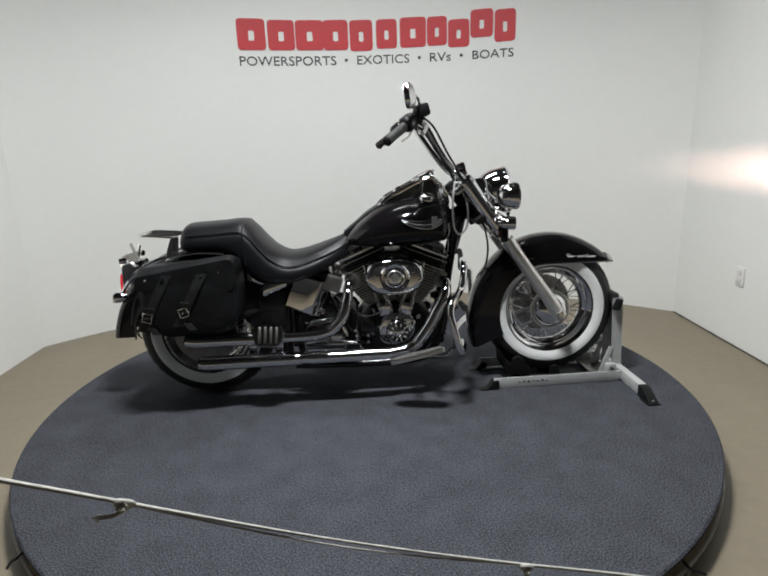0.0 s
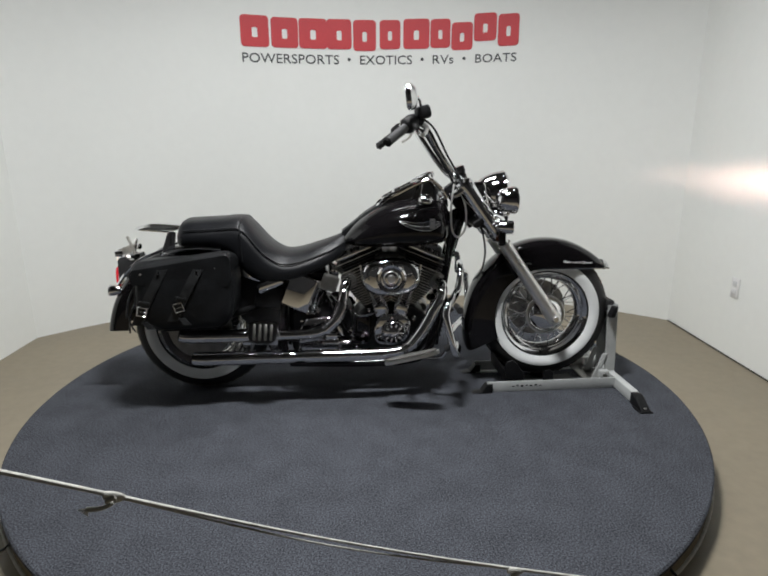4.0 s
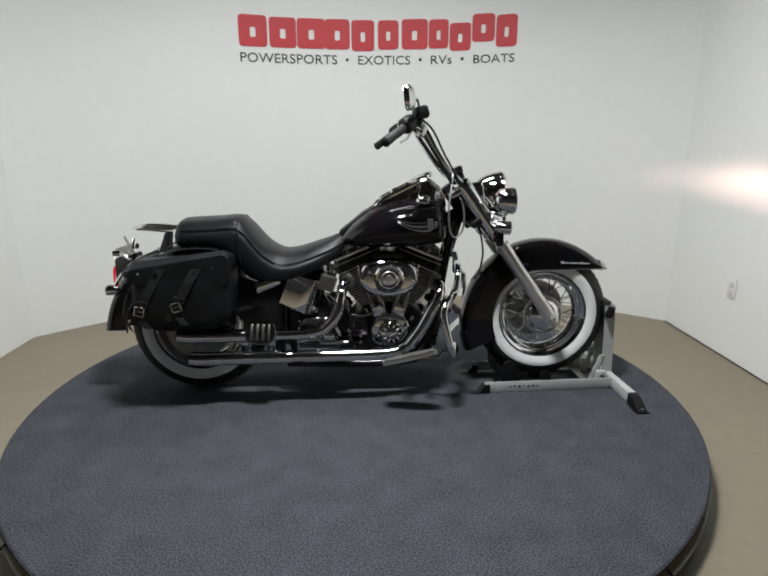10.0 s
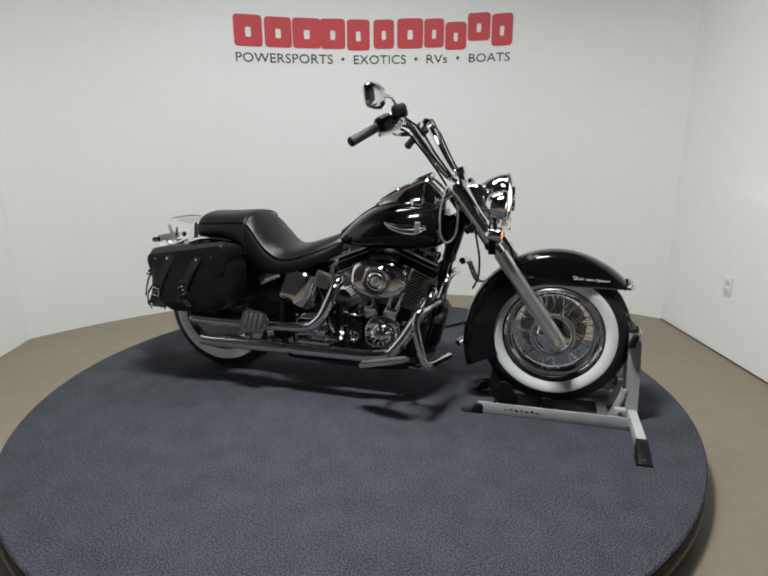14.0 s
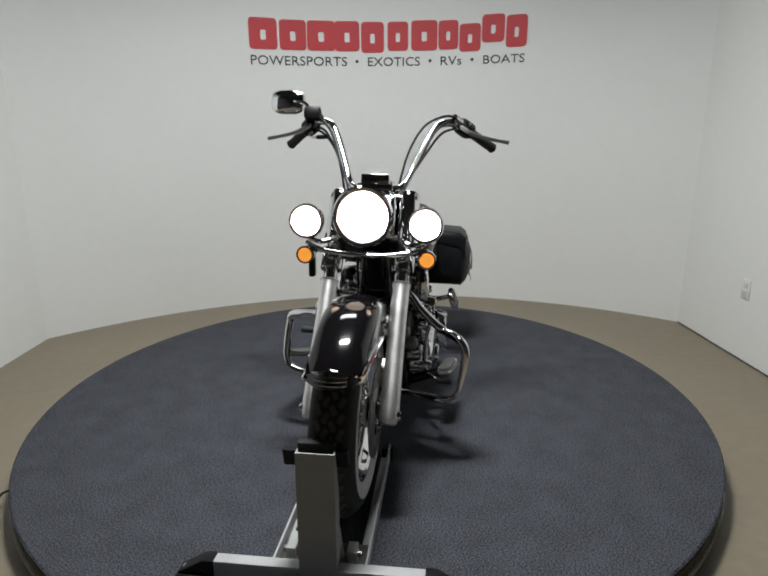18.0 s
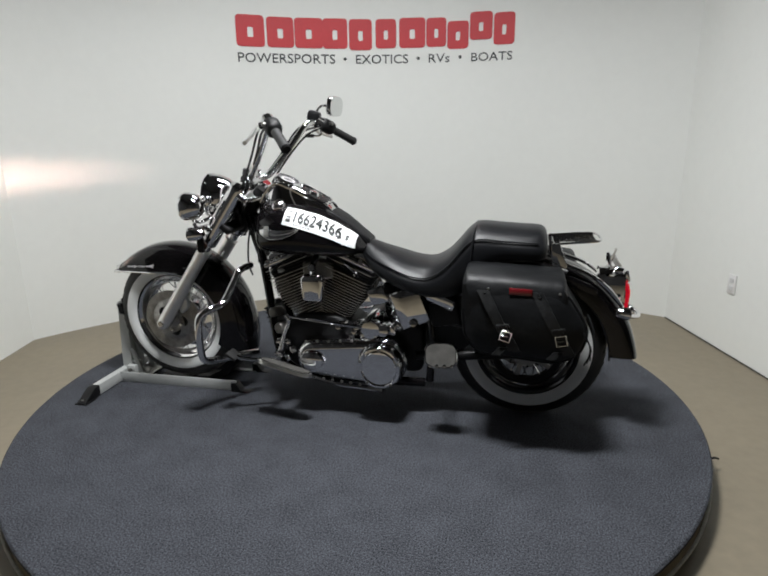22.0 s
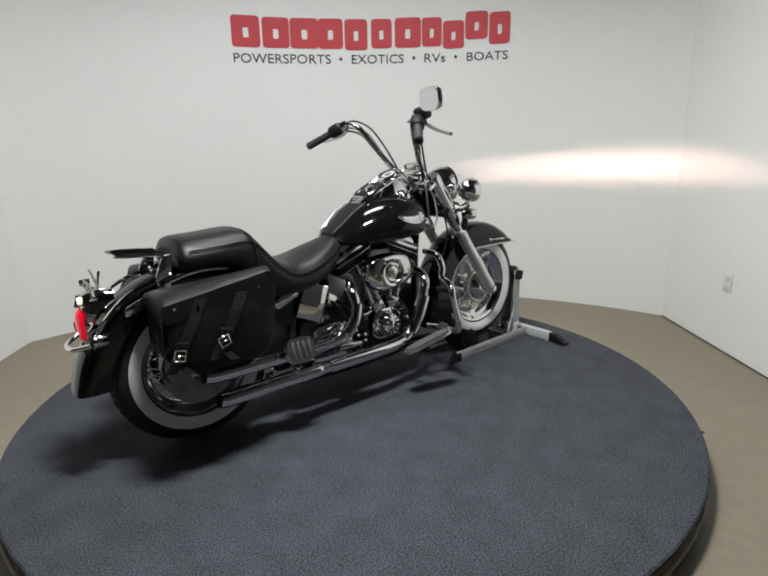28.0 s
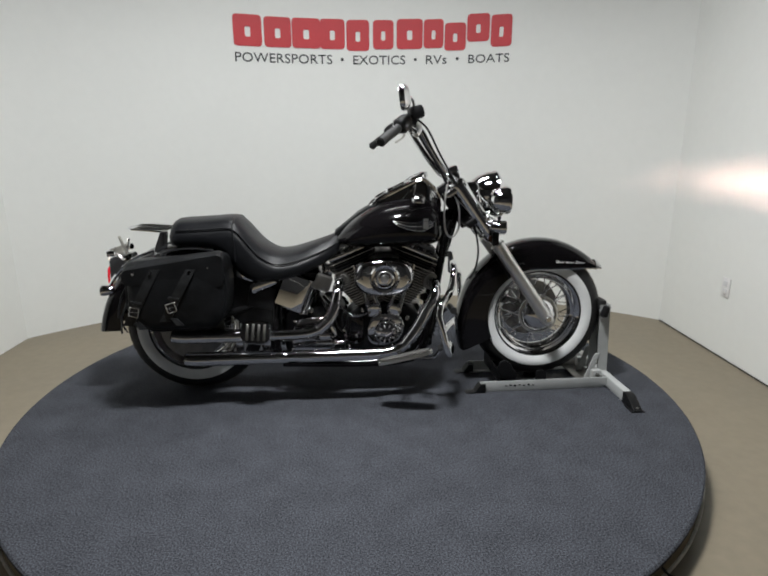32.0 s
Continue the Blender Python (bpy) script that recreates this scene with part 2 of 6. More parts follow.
wall_from([on_arc(A0 + (A1 - A0) * k / 48) for k in range(49)], "wall_north", WALL, "smooth white painted wall curving round the turntable")
wall_from([(WEST, SIDE_END), CORNER_W], "wall_west", WALL, "flat white painted side wall")
# The rear walls are added out of view to keep the chrome's reflections dark.
wall_from([(WEST - 0.02, SOUTH), (WEST - 0.02, SIDE_END)], "wall_west_rear", REAR, "unseen dark side wall standing in for a dark room")
wall_from([CORNER_E, (EAST_END, SIDE_END)], "wall_east", WALL, "flat white painted side wall with an outlet")
wall_from([(EAST + 0.02, SIDE_END), (EAST + 0.02, SOUTH)], "wall_east_rear", REAR, "unseen dark side wall standing in for a dark room")
wall_from([(EAST, SOUTH), (WEST, SOUTH)], "wall_south", REAR, "unseen plain dark wall behind the camera")
bm = box(5.2, 8.4, 0.1, pose(0, -1.6, FLOOR - 0.05), 0)
tagged(part("floor", bm, CONCRETE), "beige polished concrete floor", "floor", kind="structure")
bm = box(5.2, 8.4, 0.1, pose(0, -1.6, CEILING + 0.05), 0)
tagged(part("ceiling", bm, CEIL), "dark flat ceiling", "ceiling", kind="structure")
for x, y, sx, sy, w in LAMPS:
    lamp = empty("ceiling_light", "white framed fluorescent ceiling light", "lamp", "ceiling lights")
    lamp.location = (x, y, CEILING)
    bm = box(sx + 0.06, sy + 0.06, 0.05, pose(0, 0, -0.025), 0.004)
    part("housing", bm, DIFFUSER, lamp)
    for a, b, c, d in ((sx / 2 + 0.02, 0, 0.015, sy + 0.06), (-sx / 2 - 0.02, 0, 0.015, sy + 0.06), (0, sy / 2 + 0.02, sx + 0.02, 0.015), (0, -sy / 2 - 0.02, sx + 0.02, 0.015)):
        part("rim", box(c, d, 0.045, pose(a, b, -0.074), 0.002), DIFFUSER, lamp)

# thin dark strip along the foot of the east wall
ex, ey = CORNER_E[0] - EAST_END, CORNER_E[1] - SIDE_END
bm = box(0.006, math.hypot(ex, ey) - 0.01, 0.007, pose((CORNER_E[0] + EAST_END) / 2 - 0.004, (CORNER_E[1] + SIDE_END) / 2, FLOOR + 0.0035, 0, 0, -math.degrees(math.atan2(ex, ey))), 0.001, 1)
tagged(part("baseboard", bm, material("dark_floor_strip", (0.03, 0.028, 0.025), 0.8)), "thin dark strip between wall and floor", "baseboard", kind="structure")

# wall outlet on the east wall
outlet = empty("wall_outlet", "white plastic duplex outlet on the side wall", "outlet")
outlet.matrix_basis = pose(EAST - 0.0185, 0.60, 0.305, 0, 0, -1.45)
part("plate", box(0.006, 0.07, 0.115, pose(-0.003, 0, 0), 0.002), OUTLET, outlet)
for dz in (0.024, -0.024):
    part("socket", box(0.004, 0.034, 0.03, pose(-0.0075, 0, dz), 0.0015), material("socket_plastic", (0.62, 0.62, 0.62), 0.4), outlet)


# ---- the sign on the wall ----
def bent(bm, r):
    """Wraps a flat mesh (x: degrees round the arc, y: depth, z: height) on to the wall."""
    for v in bm.verts:
        x, y = on_arc(v.co.x + 0.55, r - v.co.y)
        v.co.x, v.co.y = x, y
    return bm


sign = empty("wall_sign", "red block lettermark over black capitals on the white wall", "sign")
BLOCKS = [(-18.06, -14.28, 1.830, 2.046), (-13.99, -10.33, 1.830, 2.040), (-10.23, -6.31, 1.830, 2.040), (-6.40, -2.95, 1.828, 2.040), (-2.72, 0.47, 1.818, 2.036),
          (0.98, 3.87, 1.830, 2.036), (4.29, 7.93, 1.830, 2.042), (8.06, 10.82, 1.834, 2.037), (10.98, 13.9, 1.814, 2.008), (14.05, 17.1, 1.872, 2.064), (17.3, 20.10, 1.830, 2.050)]
for i, (a0, a1, z0, z1) in enumerate(BLOCKS):
    # a rounded slab with a slot in it, tilted a little like a stamped mark
    w, h = a1 - a0, z1 - z0
    k = 18.3
    outer = rounded([(0, 0), (w / k, 0), (w / k, h), (0, h)], 0.03, 4)
    inner = rounded([(0.40 * w / k, 0.30 * h), (0.60 * w / k, 0.30 * h), (0.60 * w / k, 0.62 * h), (0.40 * w / k, 0.62 * h)], 0.012, 4)
    bm = bmesh.new()
    layers = []
    for ring in (outer, inner):
        layers.append([[bm.verts.new((a0 + x * k, d, z0 + z)) for x, z in ring] for d in (0.0, 0.004)])
    n = len(outer)
    for q in range(n):
        j = (q + 1) % n
        (ob0, ot), (ib, it) = layers
        bm.faces.new((ot[q], ot[j], it[j], it[q]))
        bm.faces.new((ob0[q], ob0[j], ot[j], ot[q]))
        bm.faces.new((ib[q], ib[j], it[j], it[q]))
    part("red_block", bent(bm, ARC_R - 0.001), RED, sign)


def words(text, width, height, bold=0.0):
    """Flat mesh of a text in the built-in font, scaled to width and cap height, in x and z."""
    cu = bpy.data.curves.new("lettering", "FONT")
    cu.body, cu.resolution_u, cu.offset = text, 3, bold
    ob = new("lettering", cu)
    bpy.context.view_layer.update()
    me = ob.evaluated_get(bpy.context.evaluated_depsgraph_get()).to_mesh()
    bm = bmesh.new()
    bm.from_mesh(me)
    xs, ys = [v.co.x for v in bm.verts], [v.co.y for v in bm.verts]
    x0, y0, kx, ky = min(xs), min(ys), width / (max(xs) - min(xs)), height / (max(ys) - min(ys))
    for v in bm.verts:
        v.co = ((v.co.x - x0) * kx, 0, (v.co.y - y0) * ky)
    ob.to_mesh_clear()
    bpy.data.objects.remove(ob)
    bpy.data.curves.remove(cu)
    bmesh.ops.solidify(bm, geom=bm.faces[:], thickness=0.002)
    return bm


for text, a0, a1, z0, z1 in (("POWERSPORTS", -18.0, -4.75, 1.722, 1.788), ("EXOTICS", -1.81, 5.53, 1.722, 1.786), ("RVs", 8.43, 11.34, 1.722, 1.784), ("BOATS", 14.34, 19.92, 1.722, 1.782)):
    bm = words(text, a1 - a0, z1 - z0)
    bmesh.ops.translate(bm, vec=(a0, 0.001, z0), verts=bm.verts)
    part("lettering", bent(bm, ARC_R - 0.001), INK, sign, "black capital lettering", flat=True)
for a in (-3.35, 6.95, 12.8):
    bm = lathe([(0, 0), (1, 0), (1, 0.003), (0, 0.003)], pose(a, 0.001, 1.755, -90) @ Matrix.Diagonal((0.22, 0.012, 1, 1)), 14)
    part("dot", bent(bm, ARC_R - 0.001), INK, sign)

# ---- turntable ----
turntable = empty("turntable", "round turntable covered with grey carpet, cord round its skirt", "turntable")
DISC = 1.468
part("carpet", lathe([(0, 0), (DISC - 0.006, 0), (DISC, -0.005), (DISC, -0.016), (0, -0.016)], n=160), CARPET, turntable)
part("skirt", lathe([(0, -0.0165), (DISC - 0.012, -0.0165), (DISC - 0.012, FLOOR + 0.002), (0, FLOOR + 0.002)], n=128), SKIRT, turntable, "dark skirt")
part("cord", tube([(1.469 * math.cos(a * math.pi / 60), 1.469 * math.sin(a * math.pi / 60), -0.066 + 0.006 * math.sin(a * 0.7)) for a in range(120)], 0.0055, 8, 1, closed=True), ROPE, turntable, "white cord round the skirt")
for deg in (-139, -53, 46, 134, 172):
    a = radians(deg)
    c, s = math.cos(a), math.sin(a)
    part("tie", tube([(1.452 * c, 1.452 * s, -0.045), (1.478 * c, 1.478 * s, -0.060), (1.498 * c - 0.008 * s, 1.498 * s + 0.008 * c, -0.060), (1.512 * c - 0.02 * s, 1.512 * s + 0.02 * c, -0.068)], 0.0042, 6, 4), BLACKM, turntable, "dark wire tie")
    part("cord_end", tube([(1.474 * c, 1.474 * s, -0.066), (1.480 * c + 0.02 * s, 1.480 * s - 0.02 * c, -0.078), (1.488 * c + 0.035 * s, 1.488 * s - 0.035 * c, -0.092)], 0.005, 6, 4), ROPE, turntable)

# ---- barrier rope across the front ----
barrier = empty("barrier_rope", "pale twisted rope with two knots stretched across the stage", "rope")
LINE = [(WEST + 0.005, -2.19, 1.42), (-0.80, -1.95, 0.945), (-0.419, -1.882, 0.784), (-0.045, -1.817, 0.624), (0.323, -1.752, 0.490), (0.9, -1.68, 0.33), (EAST - 0.005, -1.55, 0.10)]
part("strand", tube(LINE, [0.0032, 0.0032, 0.0031, 0.0018, 0.0025, 0.0026, 0.0026], 8, 10), ROPE, barrier)
part("strand", tube([(x, y + 0.004 * (-1) ** i, z - 0.003 - 0.003 * (i % 2)) for i, (x, y, z) in enumerate(LINE)], 0.0014, 8, 10), ROPE, barrier)
for x, y, z, s in ((-0.305, -1.862, 0.733, 0.8), (0.225, -1.77, 0.520, 0.75)):
    part("knot", tube([(x - 0.014 * s, y, z), (x - 0.004, y - 0.008 * s, z + 0.011 * s), (x + 0.012 * s, y - 0.004, z + 0.004), (x + 0.004, y + 0.008 * s, z - 0.009 * s), (x - 0.008 * s, y - 0.006, z - 0.002), (x + 0.006, y - 0.01 * s, z + 0.008 * s)], 0.0042 * s, 8, 5), ROPE, barrier, "tied knot")
    down = 0.004 if x < 0 else 0.035
    part("rope_end", tube([(x, y - 0.004, z - 0.005), (x - 0.016 * s, y - 0.008, z - 0.008 - down * 0.5), (x - 0.038 * s, y - 0.010, z - 0.006 - down)], [0.0030, 0.0026, 0.0034], 7, 4), ROPE, barrier, "frayed rope end")
    for k in range(5):
        part("fray", tube([(x - 0.036 * s, y - 0.010, z - 0.006 - down), (x - 0.044 * s, y - 0.012 + 0.003 * k, z - 0.004 - 0.003 * k - down), (x - 0.048 * s, y - 0.012 + 0.004 * k, z - 0.005 - 0.005 * k - down)], 0.0009, 5, 3), ROPE, barrier)

# ---- wheel stand on the turntable (x: forward along the motorcycle, y: to its left) ----
stand = empty("wheel_stand", "grey painted steel front wheel stand with black feet", "stand")
ST = pose(0.65, 0.046, -0.007, 0, 0, 2) @ pose(-0.65, 0, 0)      # a little askew to the wheel


def stand_part(name, bm, mat, label=""):
    bmesh.ops.transform(bm, matrix=ST, verts=bm.verts)
    return part(name, bm, mat, stand, label)


def channel(width, depth, length, wall=0.004):
    """U-shaped steel channel along z, open towards -x."""
    pts = [(0, -width / 2), (0, width / 2), (-depth, width / 2), (-depth, width / 2 - wall), (-wall, width / 2 - wall), (-wall, -width / 2 + wall), (-depth, -width / 2 + wall), (-depth, -width / 2)]
    return loft([[(x, y, z) for x, y in pts] for z in (0, length)])


for s in (-1, 1):
    stand_part("rail", box(0.63, 0.006, 0.052, pose(0.892, 0.128 * s, 0.034), 0.0015), GREYPAINT)
    stand_part("rail_lip", box(0.63, 0.03, 0.005, pose(0.892, 0.112 * s, 0.0105), 0.001), GREYPAINT)
    stand_part("rail_foot", slab([(0.50, 0.0), (0.60, 0.0), (0.60, 0.05), (0.575, 0.05), (0.55, 0.014), (0.50, 0.006)], 0.098 * s, 0.142 * s, 0.002), BLACKM, "black rubber foot")
    m = pose(1.212, 0.350 * s, 0.0075)
    stand_part("foot", box(0.06, 0.075, 0.006, m @ pose(0, 0.01 * s, 0.003), 0.002), BLACKM, "black rubber foot")
    stand_part("end_cap", slab([(-0.062, 0.0), (-0.03, 0.0), (0.045, 0.0), (0.045, 0.008), (-0.03, 0.052), (-0.062, 0.052)], -0.021, 0.021, 0.003, m=m @ pose(0, 0, 0, 0, 0, 90 * s)), BLACKM, "black end cap")
    stand_part("bolt", lathe([(0, 0.012), (0.008, 0.012), (0.009, 0.006), (0.009, 0)], m @ pose(0, 0.028 * s, 0.006), 10), STEEL)
    stand_part("bracket", box(0.045, 0.028, 0.05, pose(1.16, 0.085 * s, 0.055), 0.003), GREYPAINT)
    stand_part("bracket_bolt", lathe([(0, 0.01), (0.009, 0.01), (0.01, 0)], pose(1.16, 0.1 * s, 0.06, -90 * s), 8), STEEL)
    stand_part("rod", tube([(1.185, 0.055 * s, 0.022), (1.185, 0.14 * s, 0.022)], 0.006, 8, 1), CHROME)
    stand_part("post_brace", slab([(1.115, 0.012), (1.150, 0.012), (1.185, 0.15), (1.165, 0.15)], 0.045 * s, 0.053 * s, 0.002), GREYPAINT, "grey brace plate")
    stand_part("cradle_wing", slab([(1.165, 0.345), (1.190, 0.345), (1.202, 0.395), (1.184, 0.395)], 0.048 * s, 0.086 * s, 0.003), BLACKM, "black cradle plate")
    stand_part("chock_arm", slab([(0.665, 0.085), (0.715, 0.062), (0.748, 0.066), (0.752, 0.098), (0.732, 0.118), (0.720, 0.142), (0.694, 0.164), (0.668, 0.158), (0.654, 0.128)], 0.070 * s - 0.050, 0.081 * s - 0.050, 0.003), BLACKM, "black chock arm")
    stand_part("chock_tab", slab([(0.838, 0.014), (0.900, 0.014), (0.893, 0.098), (0.872, 0.110), (0.846, 0.104)], 0.070 * s - 0.050, 0.078 * s - 0.050, 0.003), BLACKM, "black chock tab")
stand_part("chock_plate", slab([(0.628, 0.165), (0.640, 0.135), (0.715, 0.055), (0.78, 0.022), (0.90, 0.014), (1.03, 0.02), (1.03, 0.008), (0.75, 0.008), (0.68, 0.035), (0.63, 0.10)], -0.115, 0.025, 0.003), BLACKM, "black chock plate")
bm = channel(0.102, 0.05, 0.368)
bmesh.ops.transform(bm, matrix=pose(1.235, 0.004, 0.03, 0, -2.5), verts=bm.verts)
stand_part("post", bm, GREYPAINT, "grey channel post")
stand_part("post_pad", box(0.03, 0.1, 0.05, pose(1.185, 0.004, 0.392), 0.006), RUBBER, "black rubber pad")
stand_part("crossbar", box(0.034, 0.58, 0.050, pose(1.214, 0, 0.034), 0.002), GREYPAINT)
stand_part("base_plate", box(0.12, 0.25, 0.006, pose(1.14, 0, 0.02), 0.001), STEEL)
for k in range(7):
    stand_part("scuff_mark", box(0.012, 0.0012, 0.004 + 0.002 * (k % 3), pose(0.70 + 0.022 * k, -0.1315, 0.035 + 0.003 * (k % 2), 0, 8 * (k % 3)), 0), BLACKM, "worn dark print bars")

# ---- motorcycle (x: forward, y: left, z: up from the carpet) ----
bike = empty("motorcycle", "black cruiser motorcycle with chrome engine, whitewall tyres and leather saddlebags", "motorcycle")
FW, RW = (0.874, 0, 0.343), (-0.752, 0, 0.316)


def bp(name, bm, mat, label="", parent=None, angle=38):
    return part(name, bm, mat, parent or bike, label, angle)


TYRE = [(0.203, 0.047), (0.215, 0.057), (0.232, 0.0625), (0.255, 0.0645), (0.278, 0.0615), (0.297, 0.048), (0.309, 0.028), (0.3135, 0.012), (0.3145, 0)]


def wheel(name, c, front):
    axis = Matrix.Translation(c) @ pose(0, 0, 0, -90)        # local z along +y
    rim = [(0.209, 0.050), (0.203, 0.056), (0.198, 0.052), (0.190, 0.047), (0.183, 0.034), (0.170, 0.026), (0.165, 0), (0.170, -0.026), (0.183, -0.034), (0.190, -0.047), (0.198, -0.052), (0.203, -0.056), (0.209, -0.050), (0.200, -0.03), (0.192, 0), (0.200, 0.03)]
    w = part(name, lathe(rim, axis, 56, closed=True), CHROME, bike, "laced chrome wheel with a whitewall tyre")
    prof = TYRE + [(r, -y) for r, y in TYRE[-2::-1]]
    inner = [(0.207, -0.04), (0.207, 0.04)]
    bm = lathe(prof + inner, axis, 64, closed=True)
    part("tyre", bm, RUBBER, w, "black rubber tyre", 30)
    # tread: rows of slanted blocks
    bm = bmesh.new()
    for k in range(48):
        a = 2 * math.pi * k / 48
        for y, skew in ((-0.030, 0.5), (-0.010, -0.5), (0.010, 0.5), (0.030, -0.5)):
            r = 0.3125 if abs(y) < 0.02 else 0.3075
            m = axis @ pose(0, 0, 0, 0, 0, math.degrees(a) + (3.7 if skew > 0 else 0)) @ pose(r, 0, y, math.degrees(skew) * 0.9, 0 if abs(y) < 0.02 else (24 if y < 0 else -24), 0)
            vs = [bm.verts.new(m @ Vector(p)) for p in ((0.003, -0.014, -0.0075), (0.003, 0.014, -0.0075), (0.003, 0.014, 0.0075), (0.003, -0.014, 0.0075), (-0.006, -0.014, -0.0075), (-0.006, 0.014, -0.0075), (-0.006, 0.014, 0.0075), (-0.006, -0.014, 0.0075))]
            for f in ((0, 1, 2, 3), (0, 4, 5, 1), (1, 5, 6, 2), (2, 6, 7, 3), (3, 7, 4, 0)):
                bm.faces.new([vs[i] for i in f])
    tagged(part("tread", bm, DUSTY, w, flat=True), "worn zigzag tread", kind="stuff")
    for s in (-1, 1):
        ww = [(0.212, 0.0575), (0.222, 0.0615), (0.236, 0.0658), (0.2545, 0.0675), (0.2585, 0.066), (0.2585, 0.060), (0.236, 0.060), (0.213, 0.054)]
        part("whitewall", lathe([(r, s * y) for r, y in ww], axis, 64, closed=True), WHITEWALL, w, "white sidewall band", 50)
    part("hub", lathe([(0, -0.075), (0.020, -0.075), (0.022, -0.058), (0.052, -0.056), (0.055, -0.046), (0.034, -0.036), (0.031, 0), (0.034, 0.036), (0.055, 0.046), (0.052, 0.056), (0.022, 0.058), (0.020, 0.075), (0, 0.075)], axis, 32), CHROME, w)
    # forty spokes, crossed in pairs
    for side in (-1, 1):
        for lean in (-1, 1):
            a = Vector((0.050 * math.cos(0), 0.050 * math.sin(0), 0.047 * side))
            b = Vector((0.178 * math.cos(0.62 * lean), 0.178 * math.sin(0.62 * lean), 0.014 * side))
            bm = tube([a, b], 0.0026, 6, 1)
            first = None
            for k in range(10):
                turn = axis @ pose(0, 0, 0, 0, 0, 36 * k + 9 * (side + 1) + 7 * lean)
                if first is None:
                    first = part("spoke", bm, CHROME, w)
                    first.matrix_basis = turn
                else:
                    twin(first, turn)
    return w


fw = wheel("front_wheel", FW, True)
rw = wheel("rear_wheel", RW, False)
axis = Matrix.Translation(FW) @ pose(0, 0, 0, -90)
hub = part("hub_cover", lathe([(0, -0.104), (0.020, -0.104), (0.044, -0.100), (0.062, -0.092), (0.076, -0.080), (0.084, -0.068), (0.087, -0.060), (0.092, -0.060), (0.094, -0.056), (0.05, -0.05)], axis, 48), CHROME, fw, "domed chrome hub cover")
part("cover_lip", lathe([(0.086, -0.058), (0.090, -0.064), (0.095, -0.062), (0.095, -0.056)], axis, 48, closed=True), ALU, hub, "bright rolled lip")
part("brake_disc", lathe([(0.108, 0.078), (0.142, 0.078), (0.142, 0.083), (0.108, 0.083)], axis, 48, closed=True), ROTOR, fw, "grey steel brake disc")
carrier = part("disc_carrier", lathe([(0, 0.090), (0.022, 0.090), (0.034, 0.084), (0.046, 0.087), (0.088, 0.085), (0.094, 0.081), (0.110, 0.0815), (0.110, 0.077), (0.03, 0.06)], axis, 40), ROTOR, fw, "dished disc carrier")
for k in range(5):
    a = 2 * math.pi * k / 5 + 0.2
    part("disc_bolt", lathe([(0, 0.096), (0.007, 0.095), (0.009, 0.084)], axis @ pose(0.050 * math.cos(a), 0.050 * math.sin(a), 0), 10), CHROME, fw)
    # swept opening: a crescent that trails off round the hub
    sweep = [(0.058 + 0.016 * math.sin(math.pi * q / 8) + 0.010 * q / 8, math.radians(72 * k + 6 * q + 14)) for q in range(9)]
    back = [(0.058 + 0.010 * q / 8 - 0.002 * math.sin(math.pi * q / 8), math.radians(72 * k + 6 * q + 14)) for q in range(8, -1, -1)]
    part("disc_window", slab([(r * math.cos(b), r * math.sin(b)) for r, b in sweep + back[1:-1]], 0.0872, 0.0888, 0, m=axis @ pose(0, 0, 0, 90)), BLACKM, carrier, "dark swept opening")
raxis = Matrix.Translation(RW) @ pose(0, 0, 0, -90)
part("brake_disc", lathe([(0.06, -0.078), (0.146, -0.078), (0.146, -0.083), (0.06, -0.083)], raxis, 48, closed=True), STEEL, rw, "grey steel brake disc")
part("pulley", lathe([(0.116, 0.072), (0.135, 0.070), (0.142, 0.074), (0.142, 0.098), (0.135, 0.102), (0.116, 0.096)], raxis, 48, closed=True), BLACKM, rw, "dark belt pulley")
part("pulley_boss", lathe([(0.028, 0.070), (0.060, 0.072), (0.062, 0.094), (0.028, 0.096)], raxis, 32, closed=True), STEEL, rw, "grey pulley boss")
for k in range(5):
    part("pulley_arm", box(0.066, 0.020, 0.014, raxis @ pose(0, 0, 0, 0, 0, 72 * k) @ pose(0.089, 0, 0.084), 0.003), STEEL, rw, "grey pulley spoke")
bp("caliper", slab(rounded([(0.955, 0.42), (1.0, 0.38), (0.985, 0.30), (0.94, 0.34)], 0.02), 0.06, 0.105, 0.008, m=pose(-0.17, 0, 0.075)), ALU, "alloy brake caliper")


def arc_shell(c, a0, a1, outer, inner, half, n=44, thick=0.004, crown=0.018):
    """Fender: an arched shell about a wheel; outer and inner give radii by angle, half its half-width by angle."""
    rings = []
    for i in range(n + 1):
        d = a0 + (a1 - a0) * i / n
        a = radians(d)
        ro, ri, h = outer(d), inner(d), half(d)
        sec = [(ri, -h), (ri + (ro - ri) * 0.55, -h * 1.0), (ro - crown * 1.6, -h * 0.965), (ro - crown * 0.75, -h * 0.82), (ro - crown * 0.22, -h * 0.5), (ro, 0)]
        sec = sec + [(r, -y) for r, y in sec[-2::-1]]
        back = [(max(r - thick, ri) if abs(y) < h * 0.9 else r, y * (1 - thick / h)) for r, y in sec[::-1]]
        back = [(r - thick * 0.2, y) for r, y in back]
        rings.append([(c[0] + r * math.cos(a), y, c[2] + r * math.sin(a)) for r, y in sec + back])
    return loft(rings)


